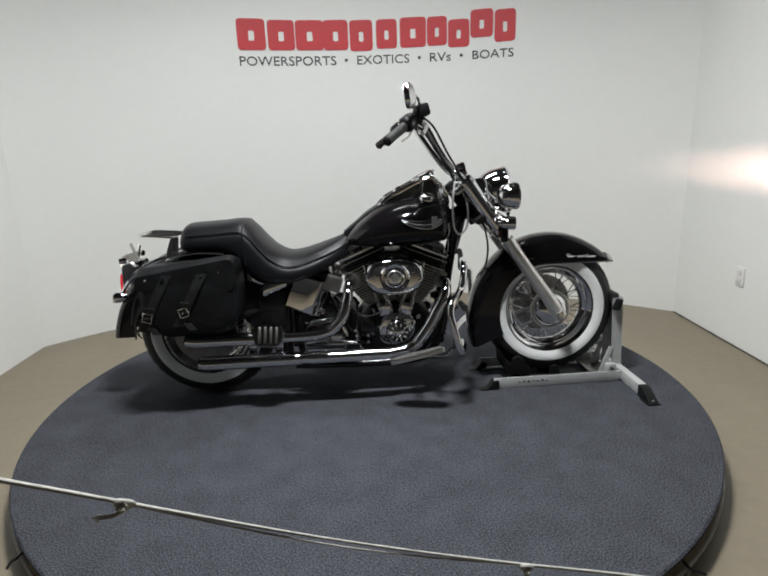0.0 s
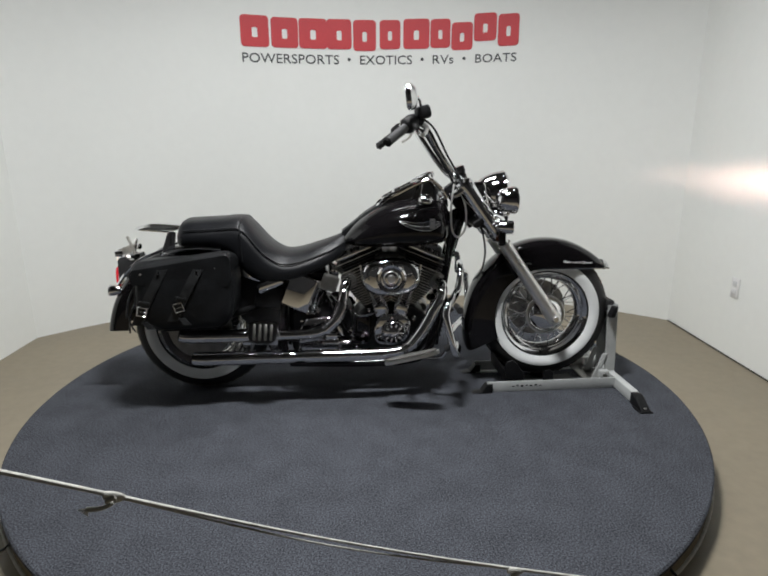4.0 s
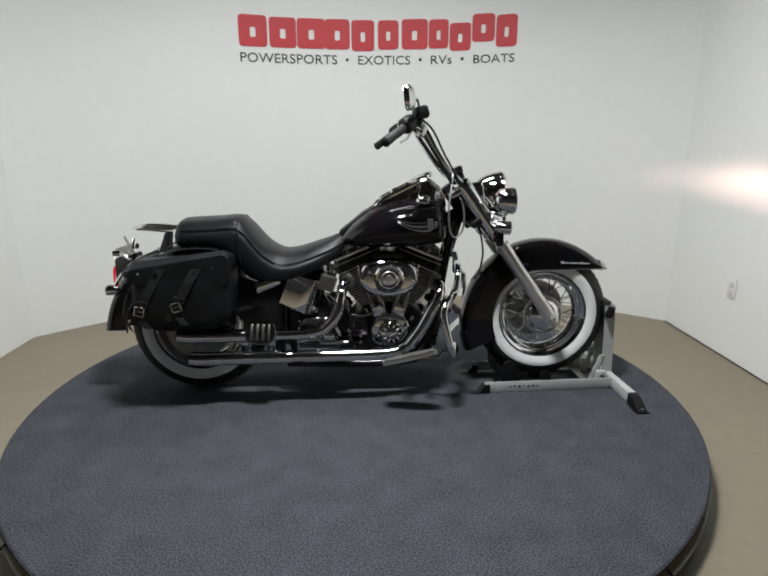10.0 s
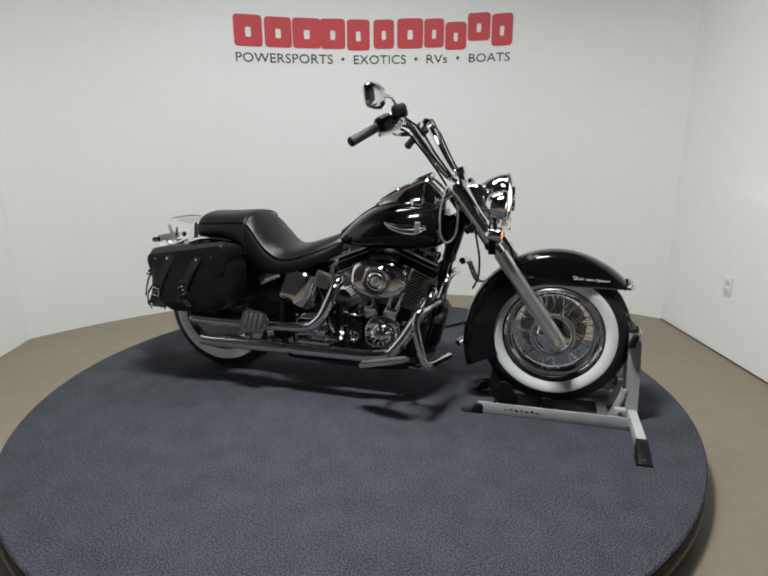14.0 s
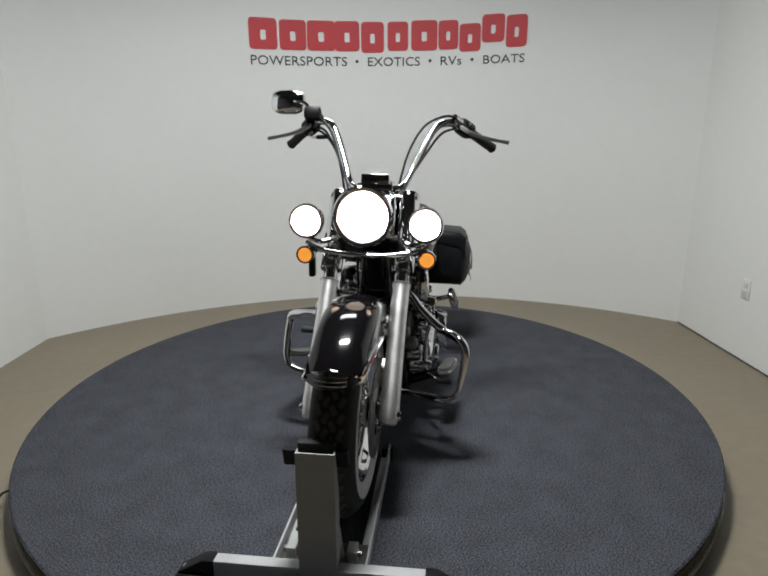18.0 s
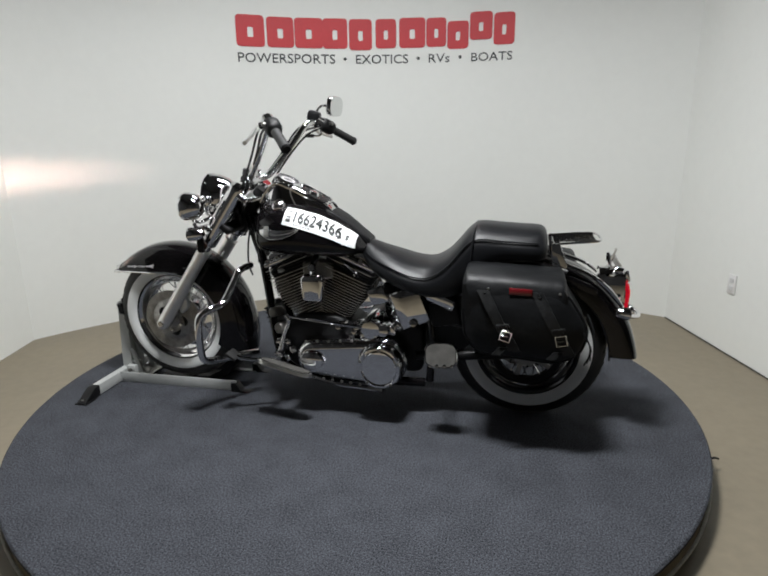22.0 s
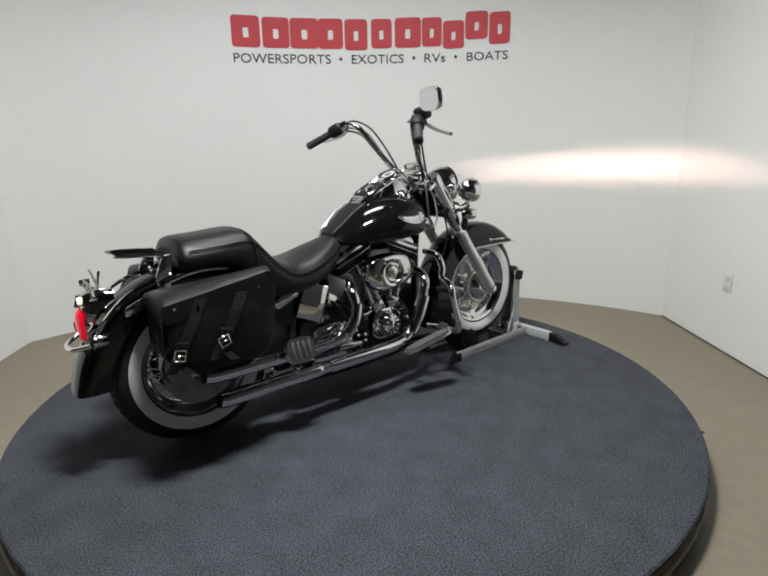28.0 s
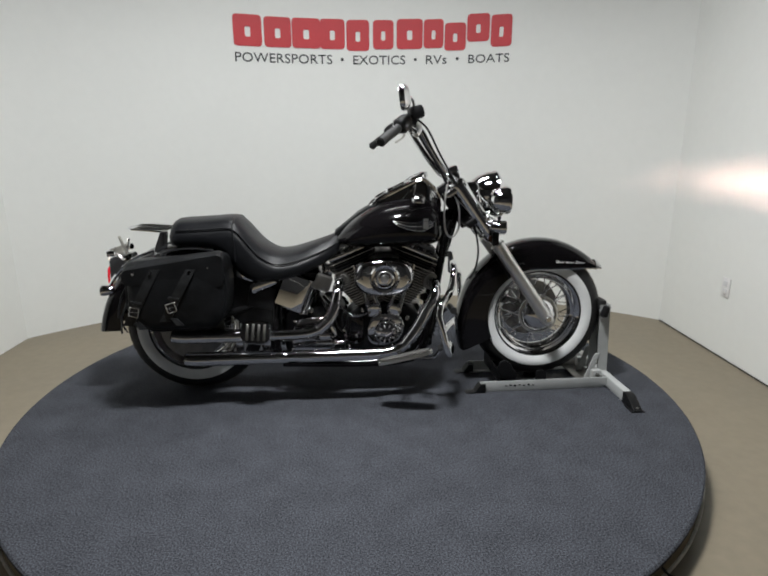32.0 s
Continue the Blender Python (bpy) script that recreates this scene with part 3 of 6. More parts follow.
def f_out(d):
    return float(np.interp(d, [30, 60, 95, 140, 172, 207], [0.372, 0.362, 0.362, 0.366, 0.377, 0.412]))


def f_in(d):
    s = math.sin(radians(d))
    low = min(max(0.222 / max(s, 0.1), 0.222), f_out(d) - 0.006)
    return float(np.interp(d, [95, 118, 150, 207], [low if d <= 95 else 0.223, 0.232, 0.241, 0.250]))


def f_half(d):
    return float(np.interp(d, [30, 36, 46, 70, 207], [0.060, 0.070, 0.077, 0.080, 0.080]))


FEND = arc_shell(FW, 39, 206, f_out, f_in, f_half)
bmesh.ops.translate(FEND, vec=(0, 0.006, 0), verts=FEND.verts)
bp("front_fender", FEND, BLACK, "deep valanced black front fender")
for s in (-1, 1):
    pts = [(FW[0] + (f_in(d) + 0.003) * math.cos(radians(d)), s * (f_half(d) + 0.003) + 0.006, FW[2] + (f_in(d) + 0.003) * math.sin(radians(d))) for d in range(38, 110, 6)]
    bp("fender_trim", tube(pts, 0.0045, 8, 3), CHROME, "chrome trim strip")
    # cursive lettering in three runs of leaning loops, each opened by a taller stroke
    for x0, n, first, rise in ((0.940, 4, 0.0075, 0.0), (0.986, 4, 0.0030, -0.002), (1.030, 5, 0.0065, -0.004)):
        pts = []
        for k in range(6 * n + 1):
            a = 2 * math.pi * k / 6
            tall = first if k < 7 else 0.0026
            pts.append((x0 + 0.0088 * k / 6 - 0.0030 * math.sin(a), s * 0.0822 + 0.006, 0.597 + rise + tall * 0.6 + tall * math.cos(a)))
        bp("script_line", tube(pts, 0.0010, 5, 2), PAPER, "raised pale script line")
rings = []
for k in range(17):
    u = -1 + k / 8
    h = 0.019 * (1 - abs(u) ** 1.6) + 0.0035
    x, y, z = 1.172 - 0.034 * abs(u) ** 2.2, 0.006 + 0.079 * u, 0.573 - 0.006 * abs(u)
    rings.append([(x - 0.006 - (z1 - z) * 0.55, y, z1) for z1 in (z - h, z, z + h)] + [(x + 0.004 - (z1 - z) * 0.55, y, z1) for z1 in (z + h, z + h * 0.4, z - h * 0.4, z - h)])
tip = bp("fender_tip", loft(rings), CHROME, "winged chrome fender tip")
for z in (0.563, 0.573, 0.583):
    part("rib", tube([(1.1785 - (z - 0.573) * 0.55 - 0.034 * abs(u) ** 2.2, 0.006 + 0.079 * u, z) for u in (-0.55, -0.3, 0, 0.3, 0.55)], 0.0022, 6, 4), CHROME, tip)


def r_out(d):
    return float(np.interp(d, [20, 60, 110, 150, 172, 184], [0.375, 0.378, 0.392, 0.402, 0.420, 0.436]))


def r_in(d):
    return float(np.interp(d, [20, 60, 100, 140, 165, 184], [0.30, 0.30, 0.30, 0.305, 0.31, 0.318]))


bp("rear_fender", arc_shell(RW, 22, 181, r_out, r_in, lambda d: float(np.interp(d, [20, 120, 184], [0.093, 0.095, 0.086]))), BLACK, "long black rear fender")
for s in (-1, 1):
    bp("fender_edge", tube([(RW[0] + (r_in(d)) * math.cos(radians(d)), s * 0.089, RW[2] + r_in(d) * math.sin(radians(d))) for d in range(135, 184, 8)], 0.004, 6, 3), BLACK)
    bp("fender_strut", slab(rounded([(-0.43, 0.60), (-0.45, 0.53), (-0.62, 0.585), (-0.90, 0.60), (-1.0, 0.565), (-1.0, 0.60), (-0.9, 0.645), (-0.6, 0.64)], 0.02), 0.099 * s, 0.112 * s, 0.004), BLACK if s > 0 else CHROME, "fender strut")
    bp("strut_bracket", box(0.12, 0.036, 0.046, pose(-0.408, 0.152 * s, 0.535, 0, -24), 0.010), CHROME, "chrome strut bracket")

# fork and steering
RAKE = Vector((-0.5777, 0, 0.8163))
AX = Vector((0.892, 0, 0.343))


def on_fork(k, side, off=0.0):
    p = AX + RAKE * k
    return Vector((p.x + off * 0.816, side, p.z + off * 0.578))


for s in (-1, 1):
    y = 0.123 * s
    bp("fork_slider", tube([on_fork(-0.03, y), on_fork(0.02, y), on_fork(0.30, y), on_fork(0.42, y), on_fork(0.43, y)], [0.022, 0.031, 0.028, 0.029, 0.033], 18, 4), SLIDER, "satin alloy fork slider")
    bp("fork_tube", tube([on_fork(0.42, y), on_fork(0.52, y)], 0.0235, 16, 1), CHROME, "chrome fork tube")
    bp("fork_cover", tube([on_fork(0.47, y), on_fork(0.49, y), on_fork(0.62, y), on_fork(0.755, y), on_fork(0.77, y)], [0.034, 0.0375, 0.0385, 0.039, 0.03], 18, 4), CHROME, "chrome fork cover")
    bp("axle_cap", lathe([(0, 0.03), (0.012, 0.03), (0.016, 0.022), (0.016, 0)], facing((AX.x, 0.13 * s, AX.z), (0, s, 0)), 12), CHROME, "axle nut")
    bp("fork_brace", tube([on_fork(0.385, y * 0.86), (0.70, 0.088 * s, 0.60), (0.78, 0.092 * s, 0.60)], 0.006, 6, 3), CHROME)
for k, h in ((0.745, 0.024), (0.585, 0.03)):
    p = on_fork(k, 0, -0.02)
    bp("triple_clamp", slab(rounded([(-0.05, -h / 2), (0.05, -h / 2), (0.05, h / 2), (-0.05, h / 2)], 0.01), -0.155, 0.155, 0.006, m=Matrix.Translation(p) @ pose(0, 0, 0, 0, -35)), CHROME if h < 0.03 else BLACKM)
bp("steering_stem", tube([on_fork(0.56, 0, -0.05), on_fork(0.78, 0, -0.05)], 0.03, 14, 1), BLACKM)
bp("nacelle_panel", slab(rounded([(0.525, 0.80), (0.585, 0.83), (0.560, 0.975), (0.47, 0.965)], 0.03), -0.088, 0.088, 0.015), CHROME, "chrome headlamp nacelle")

# handlebar and controls
bars = []
for s in (-1, 1):
    bars.append([(0.452, 0.0, 0.992), (0.446, 0.055 * s, 0.988), (0.410, 0.098 * s, 1.005), (0.355, 0.132 * s, 1.075), (0.295, 0.172 * s, 1.165), (0.262, 0.205 * s, 1.215), (0.238, 0.258 * s, 1.226), (0.198, 0.302 * s, 1.208), (0.150, 0.355 * s, 1.175), (0.105, 0.412 * s, 1.138)])
bp("handlebar", tube(bars[0][::-1] + bars[1][1:], 0.0145, 12, 5), CHROME, "tall chrome handlebar")
bp("riser_clamp", box(0.05, 0.13, 0.03, pose(0.452, 0, 0.992, 0, -20), 0.008), CHROME)
bp("riser_cover", box(0.045, 0.10, 0.034, pose(0.448, 0, 1.022, 0, -20), 0.006), CHROME, "chrome riser cover")
for s in (-1, 1):
    bp("riser", tube([(0.462, 0.042 * s, 0.93), (0.452, 0.042 * s, 0.99)], 0.019, 12, 1), CHROME)
    d = (Vector(bars[0][-1]) - Vector(bars[0][-3])) if s < 0 else (Vector(bars[1][-1]) - Vector(bars[1][-3]))
    e = Vector(bars[0 if s < 0 else 1][-1])
    d.normalize()
    g = e - d * 0.125
    bp("grip", tube([g, g + d * 0.01, e - d * 0.012, e + d * 0.006], [0.019, 0.0175, 0.0185, 0.02], 16, 3), RUBBER, "black rubber grip")
    bp("grip_end", lathe([(0, 0.01), (0.014, 0.009), (0.019, 0.003), (0.019, 0)], facing(e + d * 0.004, d), 14), BLACKM)
    bp("switch_housing", box(0.060, 0.062, 0.082, facing(g - d * 0.034, d), 0.024, 4), BLACKM, "black switch housing")
    bp("switch_button", box(0.02, 0.014, 0.018, facing(g - d * 0.036, d) @ pose(-0.032, 0.012, 0), 0.004), STEEL)
    bp("perch_clamp", lathe([(0.015, -0.016), (0.024, -0.016), (0.025, 0.016), (0.015, 0.016)], facing(g - d * 0.085, d), 18, closed=True), CHROME, "chrome perch clamp")
    up = Vector((0.35, 0, 0.94))
    bp("master_cylinder", box(0.095, 0.072, 0.046, Matrix.Translation(g - d * 0.055 + up * 0.026 + Vector((0.02, 0, 0))) @ pose(0, 12 * s, 0, 0, -12, 8 * s), 0.008), BLACKM, "black brake fluid reservoir" if s < 0 else "black clutch perch")
    lever = [g - d * 0.06 + Vector((0.030, 0, -0.002)), g - d * 0.02 + Vector((0.072, 0, -0.004)), g + d * 0.05 + Vector((0.108, 0, 0.008)), g + d * 0.13 + Vector((0.140, 0.012 * s, 0.029)), g + d * 0.178 + Vector((0.156, 0.020 * s, 0.043))]
    bp("lever", tube(lever, [0.009, 0.0085, 0.0075, 0.0065, 0.008], 8, 4), ALU, "chrome hand lever")
    bp("lever_bracket", box(0.05, 0.03, 0.025, Matrix.Translation(g - d * 0.05 + Vector((0.022, 0, 0))), 0.006), BLACKM)
# mirror on the right bar only
mir = bp("mirror", loft([[(x, y * k, z * k) for y, z in ellipse(0.071, 0.047, 28, 0, 0, 3.2)] for x, k in ((-0.012, 0.96), (-0.006, 1.0), (0.006, 0.97), (0.020, 0.72), (0.026, 0.3))]), CHROME, "chrome mirror")
mir.matrix_basis = pose(0.190, -0.398, 1.298, 0, -6, -8)
part("mirror_glass", loft([[(x, y, z) for y, z in ellipse(0.065, 0.041, 28, 0, 0, 3.2)] for x in (-0.0145, -0.0125)]), MIRROR, mir, "mirror glass")
bp("mirror_stem", tube([(0.238, -0.290, 1.235), (0.240, -0.296, 1.27), (0.230, -0.325, 1.298), (0.208, -0.375, 1.300)], 0.006, 8, 4), CHROME)
bp("mirror_light_box", box(0.058, 0.066, 0.052, pose(0.250, -0.280, 1.252, 0, -15, 10), 0.014), BLACKM)
# hanging switch tab below the right control
bp("cable_sleeve", tube([(0.272, -0.222, 1.168), (0.252, -0.262, 1.166)], 0.0085, 10, 1), BLACKM, "black cable sleeve")
bp("cable_loop", tube([(0.252, -0.262, 1.166), (0.235, -0.292, 1.166), (0.226, -0.300, 1.176), (0.224, -0.290, 1.188)], 0.005, 8, 5), CHROME, "bright cable elbow")


def cable(pts, r=0.0045, name="cable"):
    bp(name, tube(pts, r, 7, 6), BLACKM)


for s in (-1, 1):
    off = 0.018
    cable([(0.235, 0.265 * s, 1.205), (0.285, 0.218 * s, 1.185), (0.335, 0.165 * s, 1.11), (0.405, 0.105 * s, 1.01), (0.47, 0.06 * s, 0.95), (0.48, 0.04 * s, 0.86)])
    cable([(0.250, 0.250 * s, 1.235), (0.310, 0.196 * s, 1.19), (0.37, 0.15 * s, 1.09), (0.44, 0.10 * s, 0.985), (0.485, 0.09 * s, 0.90), (0.475, 0.075 * s, 0.80)])
cable([(0.230, 0.29, 1.235), (0.262, 0.235, 1.250), (0.300, 0.160, 1.215), (0.345, 0.110, 1.13), (0.40, 0.085, 1.03), (0.45, 0.07, 0.93)], 0.0045, "clutch_cable")
cable([(0.230, -0.272, 1.196), (0.268, -0.224, 1.172), (0.312, -0.172, 1.112), (0.366, -0.140, 1.035), (0.41, -0.12, 0.965)], 0.0045, "throttle_cable")
bp("cable_bight", tube([(0.41, -0.12, 0.965), (0.394, -0.15, 0.87), (0.398, -0.16, 0.77), (0.425, -0.16, 0.735), (0.458, -0.15, 0.77), (0.462, -0.13, 0.86), (0.44, -0.11, 0.93)], 0.0042, 7, 6), ALU, "hanging loop of pale cable")
cable([(0.56, 0.07, 0.82), (0.66, 0.09, 0.70), (0.70, 0.105, 0.58), (0.82, 0.12, 0.47)], 0.005, "brake_hose")
cable([(0.53, -0.115, 0.80), (0.545, -0.125, 0.74), (0.558, -0.12, 0.66), (0.552, -0.10, 0.58), (0.53, -0.09, 0.53)], 0.0045, "brake_hose")


# lamps: a bucket, a rim, a bulb, and added glowing baffles that flatten its beam
def headlamp(name, c, r, depth, label, visor=False):
    m = facing(c, (1, 0, 0.018))
    pw, deep = (1.8, 0.040) if r > 0.08 else (2.2, 0.030)
    shell = [(r * 1.02 * math.sin(radians(90 * k / 16)) ** (2 / pw), -depth * math.cos(radians(90 * k / 16)) ** (2 / pw)) for k in range(16)]
    prof = shell + [(r * 1.02, 0), (r * 0.93, 0.003), (r * 0.90, -0.012), (r * 0.89, -deep), (r * 0.87, -deep - 0.005), (0, -deep - 0.005)]
    ob = bp(name, lathe(prof, m, 40), CHROME, label)
    part("bezel", lathe([(r * 0.85, -0.006), (r * 1.03, -0.006), (r * 1.06, 0.004), (r * 1.0, 0.014), (r * 0.88, 0.012)], m, 40, closed=True), CHROME, ob, "chrome bezel")
    part("bulb", lathe([(0, -deep), (r * 0.86, -deep), (r * 0.86, -deep - 0.003), (0, -deep - 0.003)], m, 32), BULB, ob, "glowing lamp")
    # Added slats shape the beam and glow so that the lamp face looks lit.
    bm = bmesh.new()
    rr = r * 0.86
    n = int(2 * rr / (deep * 0.103))
    for k in range(1, n):
        h = -rr + 2 * rr * k / n
        w = math.sqrt(max(rr * rr - h * h, 0))
        rows = []
        for q in range(9):
            x = -w + 2 * w * q / 8
            top = r * 0.20 * max(0, 1 - (x * x + h * h) / (rr * rr))
            rows.append([bm.verts.new(m @ Vector(p)) for p in ((x, h, 0.005 - deep), (x, h, top), (x, h + deep * 0.02, top), (x, h + deep * 0.02, 0.005 - deep))])
        for a, b in zip(rows, rows[1:]):
            for i in range(3):
                bm.faces.new((a[i], a[i + 1], b[i + 1], b[i]))
    n = max(3, int(2 * rr / 0.030))
    for k in range(1, n):
        h = -rr + 2 * rr * k / n
        w = math.sqrt(max(rr * rr - h * h, 0))
        vs = [bm.verts.new(m @ Vector(p)) for p in ((h, -w, 0.005 - deep), (h, w, 0.005 - deep), (h, w, -0.001), (h, -w, -0.001), (h + deep * 0.02, -w, 0.005 - deep), (h + deep * 0.02, w, 0.005 - deep), (h + deep * 0.02, w, -0.001), (h + deep * 0.02, -w, -0.001))]
        for f in ((0, 1, 2, 3), (7, 6, 5, 4), (3, 2, 6, 7), (0, 4, 5, 1)):
            bm.faces.new([vs[i] for i in f])
    tagged(part("lens_baffle", bm, GLOW if r > 0.08 else GLOWFOG, ob), "glowing baffle in place of the lens", kind="stuff")
    return ob


headlamp("headlight", (0.648, -0.008, 0.916), 0.096, 0.140, "round chrome headlight, lit")
for s in (-1, 1):
    headlamp("fog_lamp", (0.652, 0.197 * s, 0.897), 0.056, 0.075, "small round chrome passing lamp, lit")
    bp("lamp_bracket", tube([(0.60, 0.10 * s, 0.84), (0.63, 0.15 * s, 0.825), (0.635, 0.195 * s, 0.838)], 0.008, 8, 4), CHROME)
    sig = bp("turn_signal", lathe([(0, -0.062), (0.014, -0.060), (0.025, -0.045), (0.030, -0.02), (0.031, 0), (0.030, 0.006), (0.024, 0.006), (0.021, -0.006), (0, -0.006)], facing((0.648, 0.205 * s, 0.782), (1, 0.05 * s, 0)), 24), CHROME, "bullet turn signal with a lit amber lens")
    part("lens", lathe([(0.0215, -0.004), (0.020, 0.003), (0.012, 0.008), (0, 0.010)], facing((0.648, 0.205 * s, 0.782), (1, 0.05 * s, 0)), 24), AMBER, sig, "amber lens")
    bp("signal_stalk", tube([(0.60, 0.12 * s, 0.80), (0.635, 0.17 * s, 0.795), (0.64, 0.20 * s, 0.79)], 0.009, 8, 4), CHROME)
    bp("reflector", lathe([(0, 0.006), (0.014, 0.006), (0.016, 0)], facing((0.60, 0.185 * s, 0.73), (0.3, s, 0)), 14), AMBERDIM)
    bp("horn_bracket", box(0.03, 0.02, 0.07, pose(0.615, 0.19 * s, 0.735), 0.005), BLACKM)
bp("light_bar", tube([(0.625, -0.205, 0.822), (0.645, -0.14, 0.800), (0.658, 0, 0.790), (0.645, 0.14, 0.800), (0.625, 0.205, 0.822)], 0.0085, 10, 6), CHROME, "curved chrome lamp bar")

# frame
for s in (-1, 1):
    bp("down_tube", tube([(0.465, 0.022 * s, 0.84), (0.412, 0.04 * s, 0.67), (0.372, 0.07 * s, 0.47), (0.335, 0.10 * s, 0.27), (0.29, 0.112 * s, 0.180), (0.21, 0.117 * s, 0.150), (0.0, 0.118 * s, 0.140), (-0.34, 0.118 * s, 0.150)], 0.019, 10, 6), BLACK, "black frame tube")
    bp("swingarm_tube", tube([(-0.30, 0.11 * s, 0.27), (-0.55, 0.108 * s, 0.29), (-0.765, 0.106 * s, 0.316)], 0.021, 10, 4), BLACKM)
    bp("swingarm_brace", tube([(-0.36, 0.11 * s, 0.46), (-0.55, 0.108 * s, 0.40), (-0.765, 0.106 * s, 0.33)], 0.016, 10, 4), BLACKM)
    bp("rear_tube", tube([(-0.10, 0.05 * s, 0.66), (-0.28, 0.11 * s, 0.58), (-0.36, 0.118 * s, 0.42), (-0.36, 0.118 * s, 0.16)], 0.017, 10, 5), BLACK)
    bp("axle_nut", lathe([(0, 0.03), (0.014, 0.03), (0.02, 0.02), (0.02, 0)], facing((-0.765, 0.118 * s, 0.316), (0, s, 0)), 12), CHROME)
bp("neck_gusset", slab(rounded([(0.385, 0.735), (0.455, 0.84), (0.480, 0.80), (0.440, 0.66), (0.412, 0.60), (0.398, 0.66)], 0.015), -0.032, 0.032, 0.006), BLACKM, "black steering neck gusset")
bp("horn_bracket", box(0.035, 0.09, 0.06, pose(0.415, 0, 0.655), 0.006), BLACKM)
for y, dx in ((-0.055, 0.0), (-0.04, 0.012), (0.05, 0.004)):
    bp("wiring", tube([(0.44 + dx, y, 0.80), (0.405 + dx, y * 1.3, 0.70), (0.392 + dx, y * 1.2, 0.58), (0.368 + dx, y, 0.47)], 0.0055, 7, 5), BLACKM, "black wiring")
bp("backbone", tube([(0.47, 0, 0.83), (0.25, 0, 0.735), (-0.08, 0, 0.67), (-0.35, 0, 0.60)], 0.03, 12, 4), BLACK)
bp("regulator_cover", slab(rounded([(0.322, 0.22), (0.362, 0.22), (0.408, 0.42), (0.392, 0.44), (0.362, 0.42)], 0.015), -0.058, 0.058, 0.008), BLACKM, "black regulator cover")
for k in range(9):
    bp("cooler_fin", box(0.012, 0.10, 0.006, pose(0.369 + 0.0052 * k, 0, 0.245 + 0.021 * k), 0.001), BLACKM)

# fuel tank
TANK = [(0.400, 0.05, 0.75, 0.84), (0.392, 0.115, 0.715, 0.872), (0.370, 0.165, 0.697, 0.893), (0.33, 0.192, 0.688, 0.905), (0.26, 0.209, 0.683, 0.908), (0.18, 0.208, 0.680, 0.900),
        (0.10, 0.194, 0.679, 0.876), (0.03, 0.174, 0.680, 0.838), (-0.03, 0.142, 0.685, 0.790), (-0.07, 0.100, 0.695, 0.748), (-0.085, 0.050, 0.705, 0.730)]


def tank_ring(x, h, z0, z1):
    out = []
    for k in range(28):
        a = 2 * math.pi * k / 28
        c, s = math.cos(a), math.sin(a)
        y = h * math.copysign(abs(c) ** 0.9, c)
        mid = z0 + (z1 - z0) * 0.40
        z = mid + ((z1 - mid) * abs(s) ** 0.95 if s > 0 else -(mid - z0) * abs(s) ** 0.55)
        out.append((x, y, z))
    return out


def dense(rows, sub=4):
    """More rows between the given ones, along smooth curves."""
    out = []
    v = [Vector(r[:3]) for r in rows]
    w = [Vector((r[3], 0, 0)) for r in rows]
    a, b = smooth_path(v, sub), smooth_path(w, sub)
    return [(*p, q.x) for p, q in zip(a, b)]


bp("fuel_tank", loft([tank_ring(*r) for r in dense(TANK)]), BLACK, "glossy black teardrop fuel tank")


def tank_side(x, z):
    """Half-width of the tank at x and z."""
    rows = TANK[::-1]
    xs = [r[0] for r in rows]
    h, z0, z1 = (float(np.interp(x, xs, [r[i] for r in rows])) for i in (1, 2, 3))
    mid = z0 + (z1 - z0) * 0.40
    u = min(max((z - mid) / (z1 - mid), 0), 1) if z > mid else 0
    return h * (1 - u ** 2.1) ** 0.45


def tank_patch(u_pts, name, mat, s, lift, label="", parent=None, cols=8, thick=0.0015):
    """A thin sheet that lies on the tank's flank; u_pts maps (u, v) in 0..1 to x and z."""
    bm = bmesh.new()
    layers = []
    for off in (lift, lift - thick):
        layers.append([[bm.verts.new((x, s * (tank_side(x, z) + off), z + off * 0.6)) for x, z in [u_pts(i / cols, j / 5) for i in range(cols + 1)]] for j in range(6)])
    for L in layers:
        for j in range(5):
            for i in range(cols):
                bm.faces.new((L[j][i], L[j][i + 1], L[j + 1][i + 1], L[j + 1][i]))
    a, b = layers
    border = [(0, i) for i in range(cols)] + [(j, cols) for j in range(5)] + [(5, i) for i in range(cols, 0, -1)] + [(j, 0) for j in range(5, 0, -1)]
    for k in range(len(border)):
        p, q = border[k], border[(k + 1) % len(border)]
        bm.faces.new((a[p[0]][p[1]], a[q[0]][q[1]], b[q[0]][q[1]], b[p[0]][p[1]]))
    return bp(name, bm, mat, label, parent)


def badge(u, v):
    """Winged outline, deepest behind its front tip and drawn out to the rear."""
    x = 0.340 - 0.175 * u
    h = 0.021 * min(1, 0.25 + u * 3.2) * (1 - u) ** 0.55 + 0.002
    return x, 0.796 - 0.030 * math.sin(u * 2.6) * 0.5 + 0.022 * u * u + (v - 0.5) * 2 * h


